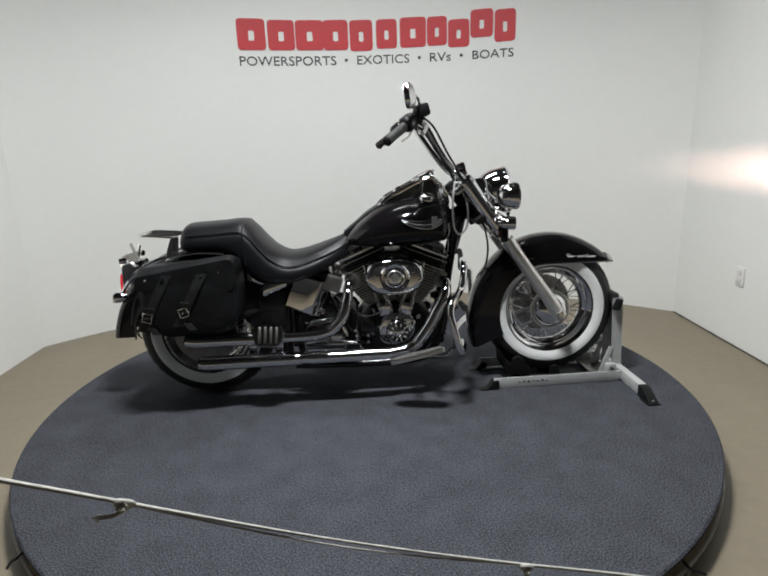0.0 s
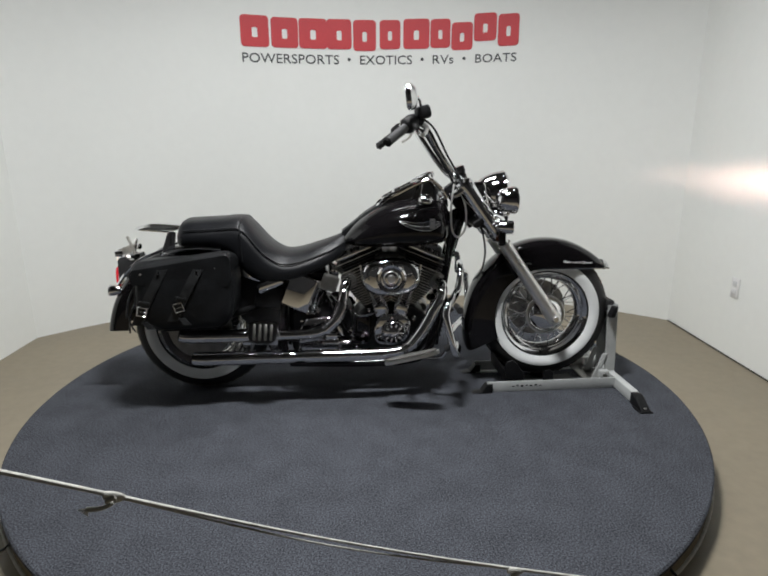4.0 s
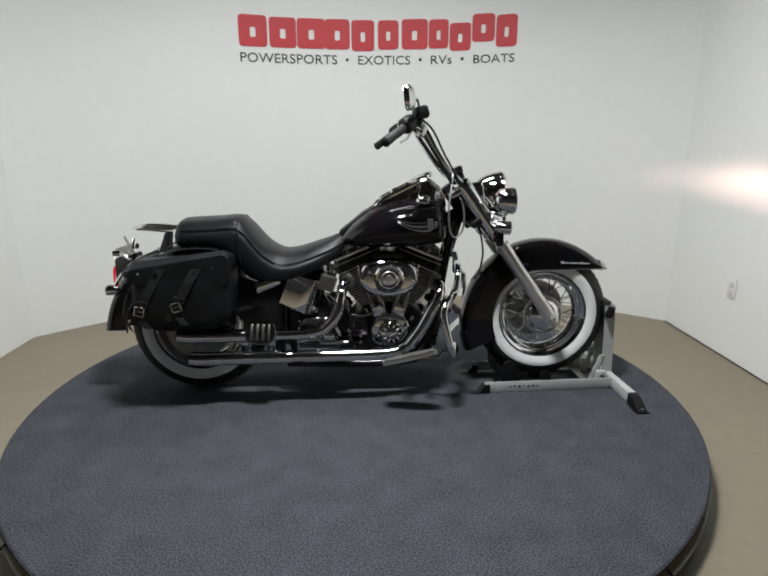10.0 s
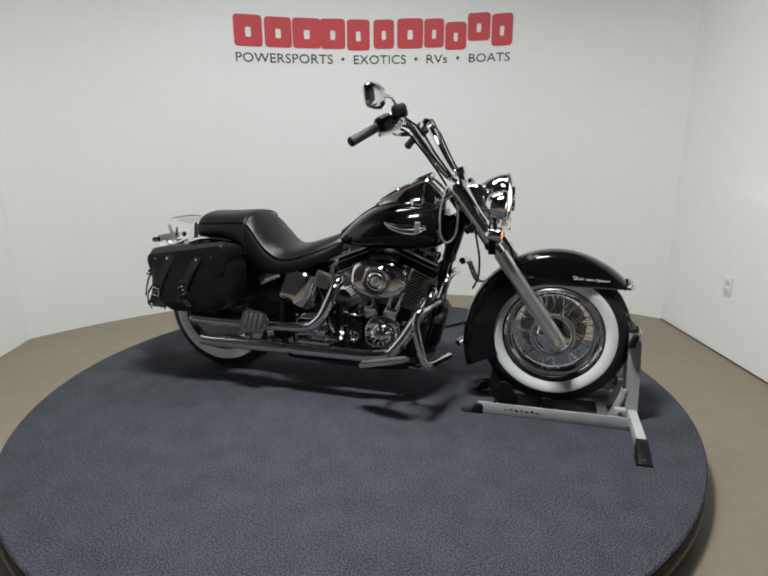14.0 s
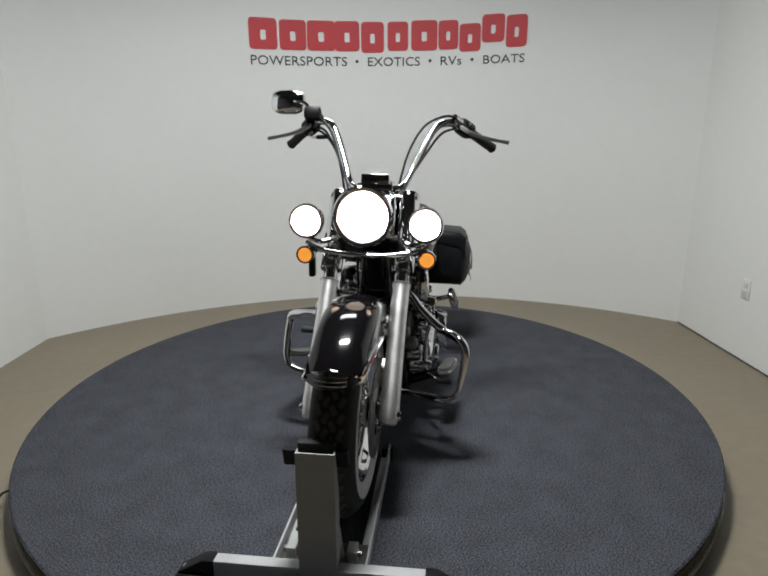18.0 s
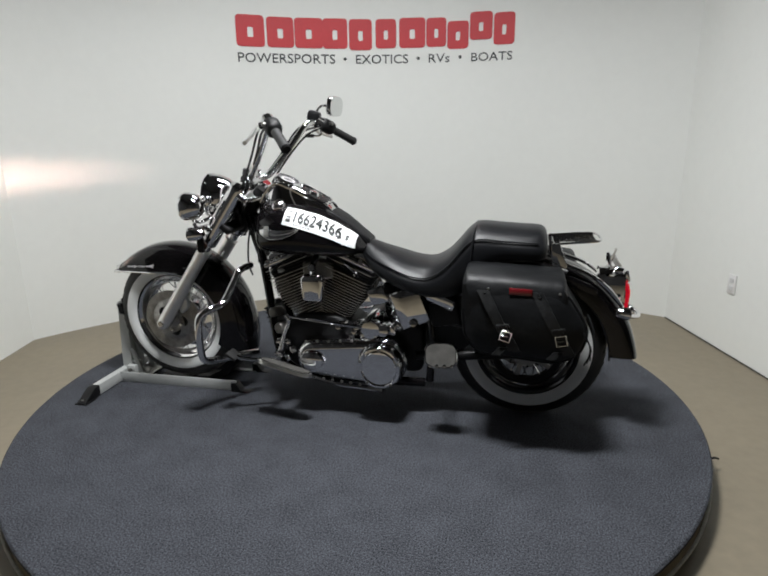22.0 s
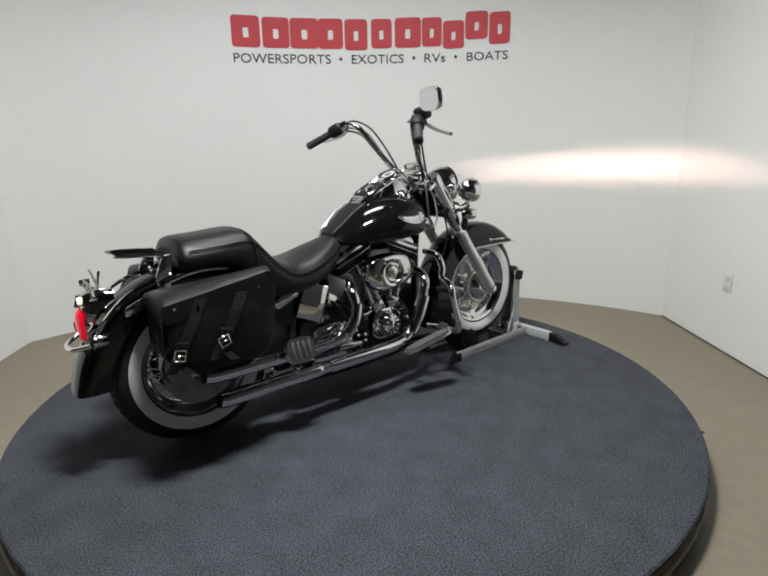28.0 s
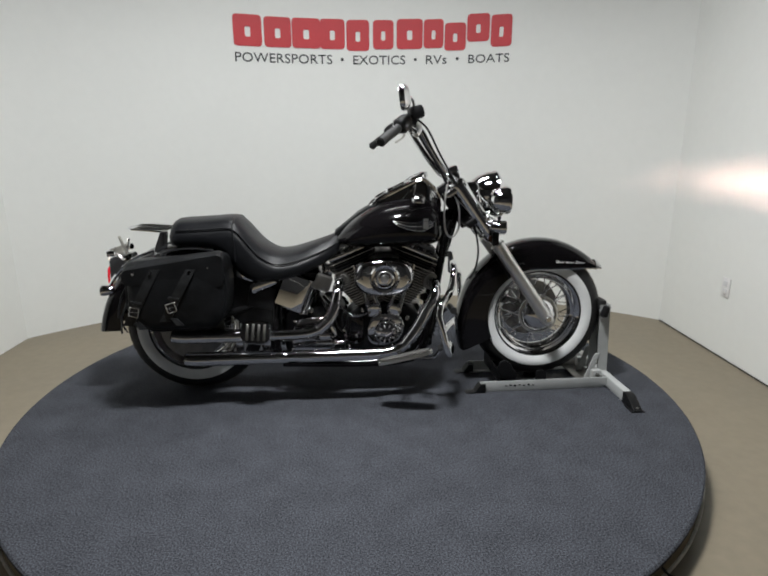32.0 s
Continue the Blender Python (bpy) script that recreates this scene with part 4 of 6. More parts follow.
for s in (-1, 1):
    em = tank_patch(badge, "tank_badge", CHROME, s, 0.003, "winged chrome badge")
    tank_patch(lambda u, v: (0.318 - 0.022 * u, 0.776 + 0.042 * v), "badge_shield", ALU, s, 0.0048, "small shield on the badge", em, cols=4)
    for v in (0.0, 0.5, 1.0):
        part("feather", tube([(x, s * (tank_side(x, z) + 0.0040), z + 0.002) for x, z in [badge(k / 8, v) for k in range(9)]], 0.0013, 6, 3), ALU if v < 1 else CHROME, em, "raised feather line")
    bp("tank_seam", tube([(x, s * (tank_side(x, z) + 0.001), z) for x, z in ((0.36, 0.862), (0.28, 0.87), (0.18, 0.862), (0.08, 0.825), (0.0, 0.768))], 0.0025, 6, 4), BLACK)
# lot label stuck on the left flank
def label_at(u, v):
    """A place on the label, lengthwise and across, as x and z on the tank's shoulder."""
    x = 0.236 - 0.284 * u
    rows = TANK[::-1]
    z0, z1 = (float(np.interp(x, [r[0] for r in rows], [r[i] for r in rows])) for i in (2, 3))
    low, high = np.interp(u, (0, 0.7, 1), (25, 14, 2)), np.interp(u, (0, 0.3, 0.6, 0.8, 1), (59, 57, 58, 60, 64))
    mid = z0 + (z1 - z0) * 0.40
    return x, mid + (z1 - mid) * math.sin(math.radians(low + (high - low) * v))


lab = tank_patch(label_at, "lot_label", PAPER, 1, 0.0062, "white paper label with a printed number", cols=24)
bm = words("16624366", 1.0, 1.0, 0.012)
bmesh.ops.triangulate(bm, faces=bm.faces[:])
bmesh.ops.subdivide_edges(bm, edges=[e for e in bm.edges if abs(e.verts[0].co.z - e.verts[1].co.z) > 0.2], cuts=3)
for v in bm.verts:
    u, w, d = 0.165 + 0.66 * v.co.x, 0.25 + 0.60 * v.co.z, 0.0098 + 0.0004 * (v.co.y > 0)
    x, z = label_at(u, w)
    v.co = (x, tank_side(x, z) + d, z + d * 0.6)
part("number", bm, INK, lab, "printed black number", flat=True)
for k in range(24):
    u = 0.17 + 0.0105 * k
    if k % 7 in (2, 5):
        continue
    tank_patch(lambda a, b, u=u: label_at(u + a * 0.005, 0.08 + 0.09 * b), "code_bar", INK, 1, 0.0076, "", lab, cols=1, thick=0.0006)

for k in range(11):
    if k not in (3, 6, 8):
        tank_patch(lambda a, b, k=k: label_at(0.045 + a * 0.07, 0.20 + 0.058 * k + 0.03 * b), "code_bar", INK, 1, 0.0076, "", lab, cols=3, thick=0.0006)
for u0, v0, du, dv in ((0.885, 0.30, 0.010, 0.30), (0.895, 0.52, 0.025, 0.08), (0.895, 0.40, 0.018, 0.07)):
    tank_patch(lambda a, b, q=(u0, v0, du, dv): label_at(q[0] + a * q[2], q[1] + q[3] * b), "letter_bar", INK, 1, 0.0076, "", lab, cols=1, thick=0.0006)

# dash console with the speedometer
CON = [(0.392, 0.054, 0.86, 0.905), (0.365, 0.066, 0.86, 0.945), (0.330, 0.072, 0.87, 0.978), (0.300, 0.074, 0.87, 0.986), (0.24, 0.073, 0.86, 0.962), (0.16, 0.068, 0.84, 0.922), (0.095, 0.060, 0.82, 0.888), (0.075, 0.050, 0.80, 0.868)]
bp("dash_console", loft([[(x, y, z) for y, z in rounded([(-h * 1.4, z0), (h * 1.4, z0), (h * 0.84, z1), (-h * 0.84, z1)], 0.014, 4)] for x, h, z0, z1 in CON]), CHROME, "chrome dash console with a dark top panel")
tilt = facing((0.282, 0, 0.985), (-0.42, 0, 0.91))
dial = bp("speedometer", lathe([(0, -0.012), (0.056, -0.012), (0.058, 0.004), (0.052, 0.012), (0.047, 0.010), (0.047, 0.004), (0, 0.004)], tilt, 36), CHROME, "round speedometer")
part("dial_face", lathe([(0, 0.0055), (0.046, 0.0055), (0.046, 0.0045), (0, 0.0045)], tilt, 32), DIALFACE, dial, "dark dial face")
part("dial_ring", lathe([(0.022, 0.006), (0.030, 0.006), (0.030, 0.0075), (0.022, 0.0075)], tilt, 32, closed=True), OUTLET, dial, "pale dial ring")
bp("switch_panel", box(0.138, 0.112, 0.012, pose(0.163, 0, 0.922, 0, -27), 0.004), BLACKM, "dark ignition panel")
bp("ignition_switch", lathe([(0, 0.014), (0.018, 0.013), (0.022, 0.006), (0.024, 0)], facing((0.165, 0, 0.930), (-0.4, 0, 0.91)), 20), CHROME)
for s in (-1, 1):
    bp("console_edge", tube([(x, s * h * 0.82, z1 - 0.006) for x, h, z0, z1 in CON], 0.0085, 8, 4), CHROME, "chrome console edge")
    for x, z in ((0.215, 0.951), (0.185, 0.936), (0.135, 0.912)):
        bp("warning_lamp", lathe([(0, 0.005), (0.005, 0.004), (0.006, 0)], facing((x, 0.028 * s, z), (-0.42, 0, 0.91)), 10), CHROME)
bp("console_plate", slab(rounded([(0.300, 0.978), (0.365, 0.938), (0.392, 0.895), (0.397, 0.86), (0.388, 0.86), (0.36, 0.925), (0.296, 0.970)], 0.006), -0.058, 0.058, 0.004), CHROME, "chrome console nose")
for s in (-1, 1):
    bp("console_screw", lathe([(0, 0.006), (0.006, 0.005), (0.007, 0)], facing((0.105, 0.044 * s, 0.898), (-0.42, 0, 0.91)), 10), CHROME)
bp("console_trim", tube([(0.235, -0.062, 0.966), (0.11, -0.054, 0.904), (0.098, 0, 0.897), (0.11, 0.054, 0.904), (0.235, 0.062, 0.966)], 0.004, 8, 4), CHROME)
bp("tank_strap", loft([[(x, y, z) for y, z in rounded([(-h, z0), (h, z0), (h, z1), (-h, z1)], 0.01, 3)] for x, h, z0, z1 in ((0.09, 0.062, 0.79, 0.877), (0.02, 0.057, 0.75, 0.836), (-0.04, 0.050, 0.71, 0.788), (-0.09, 0.045, 0.70, 0.750))]), LEATHER, "black leather tank strap")
for s in (-1, 1):
    bp("filler_cap", lathe([(0, 0.016), (0.022, 0.015), (0.030, 0.009), (0.033, 0), (0.033, -0.01)], facing((0.285, 0.108 * s, 0.897), (0, 0.42 * s, 0.9)), 24), CHROME, "chrome filler cap")

# seat
SEAT = [(-0.052, 0.055, 0.690, 0.748), (-0.085, 0.095, 0.655, 0.742), (-0.13, 0.130, 0.620, 0.724), (-0.20, 0.165, 0.588, 0.700), (-0.28, 0.186, 0.562, 0.676), (-0.35, 0.192, 0.549, 0.672), (-0.41, 0.190, 0.547, 0.702),
        (-0.455, 0.184, 0.552, 0.747), (-0.495, 0.176, 0.570, 0.796), (-0.530, 0.170, 0.610, 0.824), (-0.565, 0.167, 0.670, 0.829), (-0.64, 0.167, 0.705, 0.824), (-0.72, 0.166, 0.706, 0.820), (-0.770, 0.160, 0.704, 0.818), (-0.792, 0.150, 0.708, 0.812), (-0.803, 0.132, 0.716, 0.800), (-0.808, 0.10, 0.735, 0.78)]


def seat_ring(x, h, z0, z1):
    d = z1 - z0
    prof = [(0, z1), (0.35, z1 - 0.004), (0.60, z1 - 0.013), (0.79, z1 - 0.028), (0.92, z1 - min(0.054, d * 0.48)), (1.0, z1 - min(0.085, d * 0.62)), (0.985, z0 + d * 0.16), (0.93, z0 + d * 0.03), (0.80, z0), (0.4, z0)]
    right = [(x, -h * a, b) for a, b in prof]
    left = [(x, h * a, b) for a, b in prof[1:]][::-1]
    return right + [(x, 0, z0)] + left


bp("seat", loft([seat_ring(*r) for r in dense(SEAT, 4)]), VINYL, "stepped black vinyl two-up seat", angle=70)
for s in (-1, 1):
    bp("seat_piping", tube([(x, s * h * 0.93, z1 - min(0.044, (z1 - z0) * 0.45)) for x, h, z0, z1 in SEAT[1:14]], 0.0035, 6, 5), VINYL, "seat seam")
bp("seat_welt", tube([(-0.520, -0.174, 0.640), (-0.526, -0.166, 0.775), (-0.530, -0.10, 0.813), (-0.531, 0, 0.820), (-0.530, 0.10, 0.813), (-0.526, 0.166, 0.775), (-0.520, 0.174, 0.640)], 0.004, 6, 5), VINYL, "seat seam")

# engine
bp("crankcase", slab(rounded([(-0.04, 0.17), (0.26, 0.165), (0.315, 0.24), (0.30, 0.36), (0.22, 0.425), (0.04, 0.425), (-0.05, 0.36)], 0.05), -0.105, 0.115, 0.02), BLACKM, "black crankcase")
bp("gearbox", slab(rounded([(-0.33, 0.19), (-0.05, 0.18), (-0.05, 0.40), (-0.14, 0.44), (-0.33, 0.40)], 0.04), -0.115, 0.115, 0.02), BLACKM, "black gearbox")
bp("gearbox_cover", slab(rounded([(-0.30, 0.21), (-0.10, 0.21), (-0.08, 0.30), (-0.12, 0.38), (-0.28, 0.37)], 0.05), -0.155, -0.112, 0.014), CHROME, "chrome gearbox side cover")
bp("cam_cover", slab(rounded([(0.055, 0.235), (0.15, 0.222), (0.215, 0.262), (0.225, 0.345), (0.18, 0.385), (0.08, 0.382), (0.045, 0.32)], 0.04), -0.14, -0.10, 0.014), CHROME, "chrome cam cover")
for x, rot_y in ((0.175, 22), (0.085, -22)):
    lb = bp("lifter_block", slab(rounded([(-0.034, -0.02), (0.034, -0.02), (0.028, 0.03), (-0.028, 0.03)], 0.01), -0.145, -0.10, 0.006, m=Matrix.Translation((x, 0, 0.398)) @ pose(0, 0, 0, 0, rot_y)), CHROME, "chrome lifter block")
    for a in (-0.024, 0.024):
        part("bolt", lathe([(0, 0.008), (0.006, 0.007), (0.007, 0)], Matrix.Translation((x + a, -0.145, 0.392)) @ pose(0, 0, 0, 90), 8), STEEL, lb)
bp("oil_pump", slab(rounded([(-0.035, 0.25), (0.035, 0.25), (0.04, 0.37), (-0.03, 0.37)], 0.015), -0.125, -0.10, 0.008), BLACK, "black oil pump")
bp("oil_filter", lathe([(0, 0.09), (0.034, 0.088), (0.038, 0.08), (0.038, 0)], facing((0.275, -0.04, 0.235), (1, -0.1, 0)), 22), BLACK, "black oil filter")
tm = facing((0.140, -0.150, 0.298), (0, -1, 0))
cov = bp("timer_cover", lathe([(0, 0.026), (0.020, 0.026), (0.026, 0.022), (0.046, 0.020), (0.054, 0.014), (0.058, 0.004), (0.058, 0)], tm, 32), CHROME, "ribbed round timer cover")
for k in range(10):
    part("rib", box(0.012, 0.004, 0.004, tm @ pose(0, 0, 0, 0, 0, 36 * k) @ pose(0.036, 0, 0.0225), 0.001), ALU, cov)
for k in range(5):
    a = 2 * math.pi * k / 5
    bp("cover_bolt", lathe([(0, 0.007), (0.006, 0.007), (0.007, 0)], tm @ pose(0.075 * math.cos(a + 0.4), 0.068 * math.sin(a + 0.4), 0), 8), CHROME)


def finned(ring, m, thick, parent, bright=True):
    """One cooling fin, black with a machined bright edge."""
    bm = loft([[(x, y, z) for x, y in ring] for z in (0, thick)])
    bmesh.ops.transform(bm, matrix=m, verts=bm.verts)
    ob = part("fin", bm, BLACKM, parent, "", 30)
    ob.data.materials.append(FINS)
    axis = m.to_3x3() @ Vector((0, 0, 1))
    for p in ob.data.polygons:
        p.material_index = 1 if bright and abs(p.normal.dot(axis)) < 0.5 else 0


for s, top in ((1, 22.5), (-1, -22.5)):
    base = Vector((0.13 + 0.042 * s, 0, 0.392))
    cyl = Matrix.Translation(base) @ pose(0, 0, 0, 0, top)
    jug = bp("cylinder", lathe([(0, 0), (0.052, 0), (0.066, 0.08), (0.070, 0.25), (0, 0.25)], cyl, 28), BLACKM, "black finned cylinder with bright fin edges")
    for k in range(17):
        z = 0.010 + 0.0125 * k
        w = 0.062 + 0.048 * min(1, k / 11)
        d = 0.082 + 0.016 * min(1, k / 8)
        ring = rounded([(-w, -d), (w, -d), (w, d), (-w, d)], 0.030, 4)
        finned(ring, cyl @ pose(0, 0, z), 0.0024, jug)
    head = bp("cylinder_head", slab(rounded([(-0.088, 0.0), (0.088, 0.0), (0.095, 0.04), (0.08, 0.062), (-0.08, 0.062), (-0.095, 0.04)], 0.02), -0.088, 0.088, 0.012, m=cyl @ pose(0, 0, 0.222)), BLACKM, "black finned cylinder head")
    for k in range(4):
        ring = rounded([(-0.112, -0.104), (0.112, -0.104), (0.112, 0.104), (-0.112, 0.104)], 0.03, 4)
        finned(ring, cyl @ pose(0, 0, 0.226 + 0.0135 * k), 0.003, head, k in (0, 3))
    rk = bp("rocker_cover", slab(rounded([(-0.104, 0.0), (0.104, 0.0), (0.104, 0.022), (-0.104, 0.022)], 0.008), -0.092, 0.092, 0.006, m=cyl @ pose(0, 0, 0.281)), CHROME, "polished rocker box")
    part("upper_cover", slab(rounded([(-0.092, 0.0), (0.092, 0.0), (0.080, 0.030), (0.05, 0.040), (-0.05, 0.040), (-0.080, 0.030)], 0.016), -0.078, 0.078, 0.012, m=cyl @ pose(0, 0, 0.303)), CHROME, rk, "polished upper rocker cover")
    for a in (-0.085, -0.03, 0.03, 0.085):
        for b in (-1, 1):
            part("bolt", lathe([(0, 0.010), (0.0065, 0.009), (0.008, 0)], cyl @ pose(a, 0.088 * b, 0.304), 8), STEEL, rk)
    bp("exhaust_flange", lathe([(0.026, -0.01), (0.040, -0.01), (0.040, 0.004), (0.026, 0.004)], facing((0.345, -0.085, 0.522) if s > 0 else (-0.06, -0.085, 0.533), (0.5 * s, -1, -0.2)), 18, closed=True), STEEL)
    bp("spark_plug_lead", tube([cyl @ Vector((0.03 * s, 0.10, 0.25)), cyl @ Vector((0.05 * s, 0.145, 0.262)), (0.13 + 0.13 * s, 0.135, 0.665), (0.13 + 0.06 * s, 0.07, 0.69)], 0.005, 7, 5), BLACKM, "black spark plug lead")
    bp("spark_plug", tube([cyl @ Vector((0.03 * s, 0.085, 0.248)), cyl @ Vector((0.035 * s, 0.118, 0.254))], [0.011, 0.007], 8, 1), OUTLET)
    for j in (0, 1):
        p = cyl @ Vector((-0.03 * s + 0.035 * j * s, -0.108, 0.235))
        q = Vector((0.13 + (0.022 + 0.045 * j) * s, -0.125, 0.40))
        bp("pushrod_tube", tube([q, q.lerp(p, 0.12), q.lerp(p, 0.2), q.lerp(p, 0.82), p], [0.014, 0.014, 0.009, 0.009, 0.011], 10, 2), CHROME, "chrome pushrod tube")
# air cleaner
ac = bp("air_cleaner", loft([[(0.128 + x * k, y, 0.560 + z * k) for x, z in ellipse(0.134, 0.086, 40, 0, 0, 2.5)] for y, k in ((-0.10, 0.92), (-0.135, 0.98), (-0.165, 1.0), (-0.182, 0.95), (-0.192, 0.84), (-0.195, 0.70))]), CHROME, "oval chrome air cleaner")
am = facing((0.128, -0.194, 0.560), (0, -1, 0))
part("insert", lathe([(0.062, -0.004), (0.066, 0.006), (0.060, 0.012), (0.050, 0.010), (0.046, 0.004), (0.030, 0.006), (0.0, 0.010)], am, 36), CHROME, ac, "round chrome insert")
part("insert_ring", lathe([(0.034, 0.004), (0.040, 0.009), (0.036, 0.012), (0.030, 0.008)], am, 32, closed=True), CHROME, ac)
part("badge", lathe([(0.018, 0.006), (0.018, 0.016), (0.012, 0.020), (0, 0.021)], am, 20), ALU, ac, "small round badge")
for a in range(6):
    part("screw", lathe([(0, 0.004), (0.005, 0.003), (0.006, 0)], am @ pose(0.098 * math.cos(a * math.pi / 3), 0.055 * math.sin(a * math.pi / 3), 0), 8), STEEL, ac)
bp("oil_line", tube([(-0.06, -0.12, 0.40), (-0.03, -0.14, 0.382), (0.02, -0.14, 0.378), (0.05, -0.13, 0.386)], 0.0055, 8, 5), CHROME, "chrome oil line")
bp("oil_line", tube([(-0.145, -0.13, 0.47), (-0.105, -0.15, 0.42), (-0.085, -0.15, 0.34), (-0.05, -0.14, 0.29), (0.02, -0.13, 0.275)], 0.0075, 8, 5), BLACK, "black oil hose")
bp("oil_line", tube([(-0.165, -0.12, 0.47), (-0.130, -0.145, 0.40), (-0.115, -0.15, 0.31), (-0.06, -0.14, 0.255), (0.02, -0.12, 0.245)], 0.0075, 8, 5), BLACK, "black oil hose")
for x, z in ((-0.094, 0.385), (-0.122, 0.36), (-0.05, 0.288), (-0.06, 0.258), (0.0, 0.28), (0.0, 0.25)):
    bp("hose_clamp", lathe([(0.006, -0.006), (0.0105, -0.006), (0.0105, 0.006), (0.006, 0.006)], facing((x, -0.147 if x < -0.02 else -0.132, z), (0.35, 0, -0.9) if x < -0.08 else (1, 0, -0.3)), 12, closed=True), CHROME)
bp("brake_master", lathe([(0, 0.075), (0.018, 0.072), (0.022, 0.05), (0.022, 0.0), (0.012, -0.01), (0.012, -0.05), (0, -0.05)], facing((-0.11, -0.185, 0.268), (-1, 0, 0.05)), 18), CHROME, "chrome rear brake cylinder")
bp("brake_reservoir", box(0.05, 0.035, 0.03, pose(-0.14, -0.185, 0.30), 0.007), CHROME)
for x, z, r in ((-0.03, 0.225, 0.011), (-0.055, 0.31, 0.010), (0.03, 0.40, 0.009), (0.235, 0.36, 0.012), (0.252, 0.31, 0.011), (0.245, 0.25, 0.010), (-0.20, 0.405, 0.013), (-0.25, 0.395, 0.010)):
    bp("bolt_head", lathe([(0, 0.012), (r * 0.7, 0.011), (r, 0.006), (r, -0.06)], facing((x, -0.135, z), (0, -1, 0.15)), 10), CHROME)
bp("cover_rib", tube([(-0.285, -0.158, 0.30), (-0.20, -0.160, 0.325), (-0.11, -0.158, 0.30)], 0.007, 8, 5), CHROME)
bp("cover_rib", tube([(-0.285, -0.158, 0.265), (-0.20, -0.160, 0.275), (-0.11, -0.158, 0.26)], 0.007, 8, 5), CHROME)
for x, z in ((-0.29, 0.225), (-0.11, 0.225), (-0.13, 0.37), (-0.275, 0.36)):
    bp("bolt_head", lathe([(0, 0.008), (0.007, 0.007), (0.008, -0.004)], facing((x, -0.153, z), (0, -1, 0)), 10), CHROME)
# horn on the left, between the cylinders
bp("horn", slab(rounded([(0.085, 0.50), (0.175, 0.50), (0.182, 0.60), (0.165, 0.62), (0.095, 0.62), (0.078, 0.60)], 0.02), 0.135, 0.185, 0.014), CHROME, "waterfall chrome horn cover")
bp("horn_stay", tube([(0.13, 0.16, 0.61), (0.13, 0.14, 0.66), (0.13, 0.06, 0.70)], 0.012, 8, 4), CHROME)
bp("horn_cap", lathe([(0, 0.01), (0.014, 0.008), (0.018, 0)], facing((0.13, 0.165, 0.648), (0, 1, 0.2)), 16), CHROME)

# primary drive on the left
oval = []
for k in range(17):
    a = radians(90 + 180 * k / 16)
    oval.append((-0.172 + 0.106 * math.cos(a), 0.266 + 0.104 * math.sin(a)))
for k in range(17):
    a = radians(-90 + 180 * k / 16)
    oval.append((0.128 + 0.080 * math.cos(a), 0.258 + 0.080 * math.sin(a)))
bp("primary_cover", slab(oval, 0.11, 0.218, 0.034, 5), CHROME, "polished chrome primary cover")
dm = facing((-0.172, 0.225, 0.262), (0, 1, 0))
bp("derby_cover", lathe([(0, 0.040), (0.050, 0.039), (0.070, 0.037), (0.074, 0.033), (0.078, 0.038), (0.086, 0.037), (0.091, 0.030), (0.093, 0.018), (0.099, 0.006), (0.099, -0.004)], dm, 48), CHROME, "round chrome derby cover")
for k in range(5):
    a = 2 * math.pi * k / 5 + 0.3
    bp("derby_bolt", lathe([(0, 0.006), (0.006, 0.005), (0.007, 0)], dm @ pose(0.0825 * math.cos(a), 0.0825 * math.sin(a), 0.037), 8), STEEL)
im = facing((0.128, 0.225, 0.258), (0, 1, 0))
bp("inspection_cover", lathe([(0, 0.02), (0.03, 0.018), (0.04, 0.012), (0.043, 0)], im @ Matrix.Diagonal((1.2, 1, 1, 1)), 28), CHROME, "inspection cover")
bp("starter", lathe([(0, 0.06), (0.038, 0.055), (0.045, 0.03), (0.045, -0.1)], facing((-0.125, 0.15, 0.402), (0, 1, 0)), 22), CHROME, "chrome starter")
bp("solenoid", lathe([(0, 0.05), (0.024, 0.046), (0.03, 0.02), (0.03, -0.08)], facing((-0.185, 0.16, 0.398), (0.2, 1, 0.1)), 18), CHROME)
bp("starter_cover", slab(rounded([(-0.23, 0.375), (-0.08, 0.375), (-0.085, 0.415), (-0.22, 0.425)], 0.02), 0.12, 0.19, 0.01), CHROME, "chrome starter end cover")
for k in range(5):
    bp("primary_bolt", lathe([(0, 0.006), (0.0055, 0.005), (0.0065, 0)], facing((-0.05 + 0.05 * k, 0.224, 0.358 - 0.004 * k), (0, 1, 0)), 8), STEEL)
for k in range(6):
    bp("primary_bolt", lathe([(0, 0.006), (0.0055, 0.005), (0.0065, 0)], facing((-0.08 + 0.04 * k, 0.224, 0.166 + 0.003 * k), (0, 1, 0)), 8), STEEL)
for x, y, z, r in ((-0.30, 0.15, 0.43, 0.02), (-0.06, 0.15, 0.40, 0.022), (0.02, 0.15, 0.395, 0.018), (0.30, 0.13, 0.36, 0.025), (0.34, 0.10, 0.42, 0.022)):
    bp("fitting", lathe([(0, 0.03), (r * 0.7, 0.028), (r, 0.018), (r, -0.05)], facing((x, y, z), (0.1, 1, 0.2)), 14), CHROME if x < 0.1 else STEEL)
bp("shift_rod", tube([(0.245, 0.20, 0.442), (0.14, 0.205, 0.432), (-0.09, 0.20, 0.412)], 0.0055, 8, 4), CHROME, "shift linkage rod")
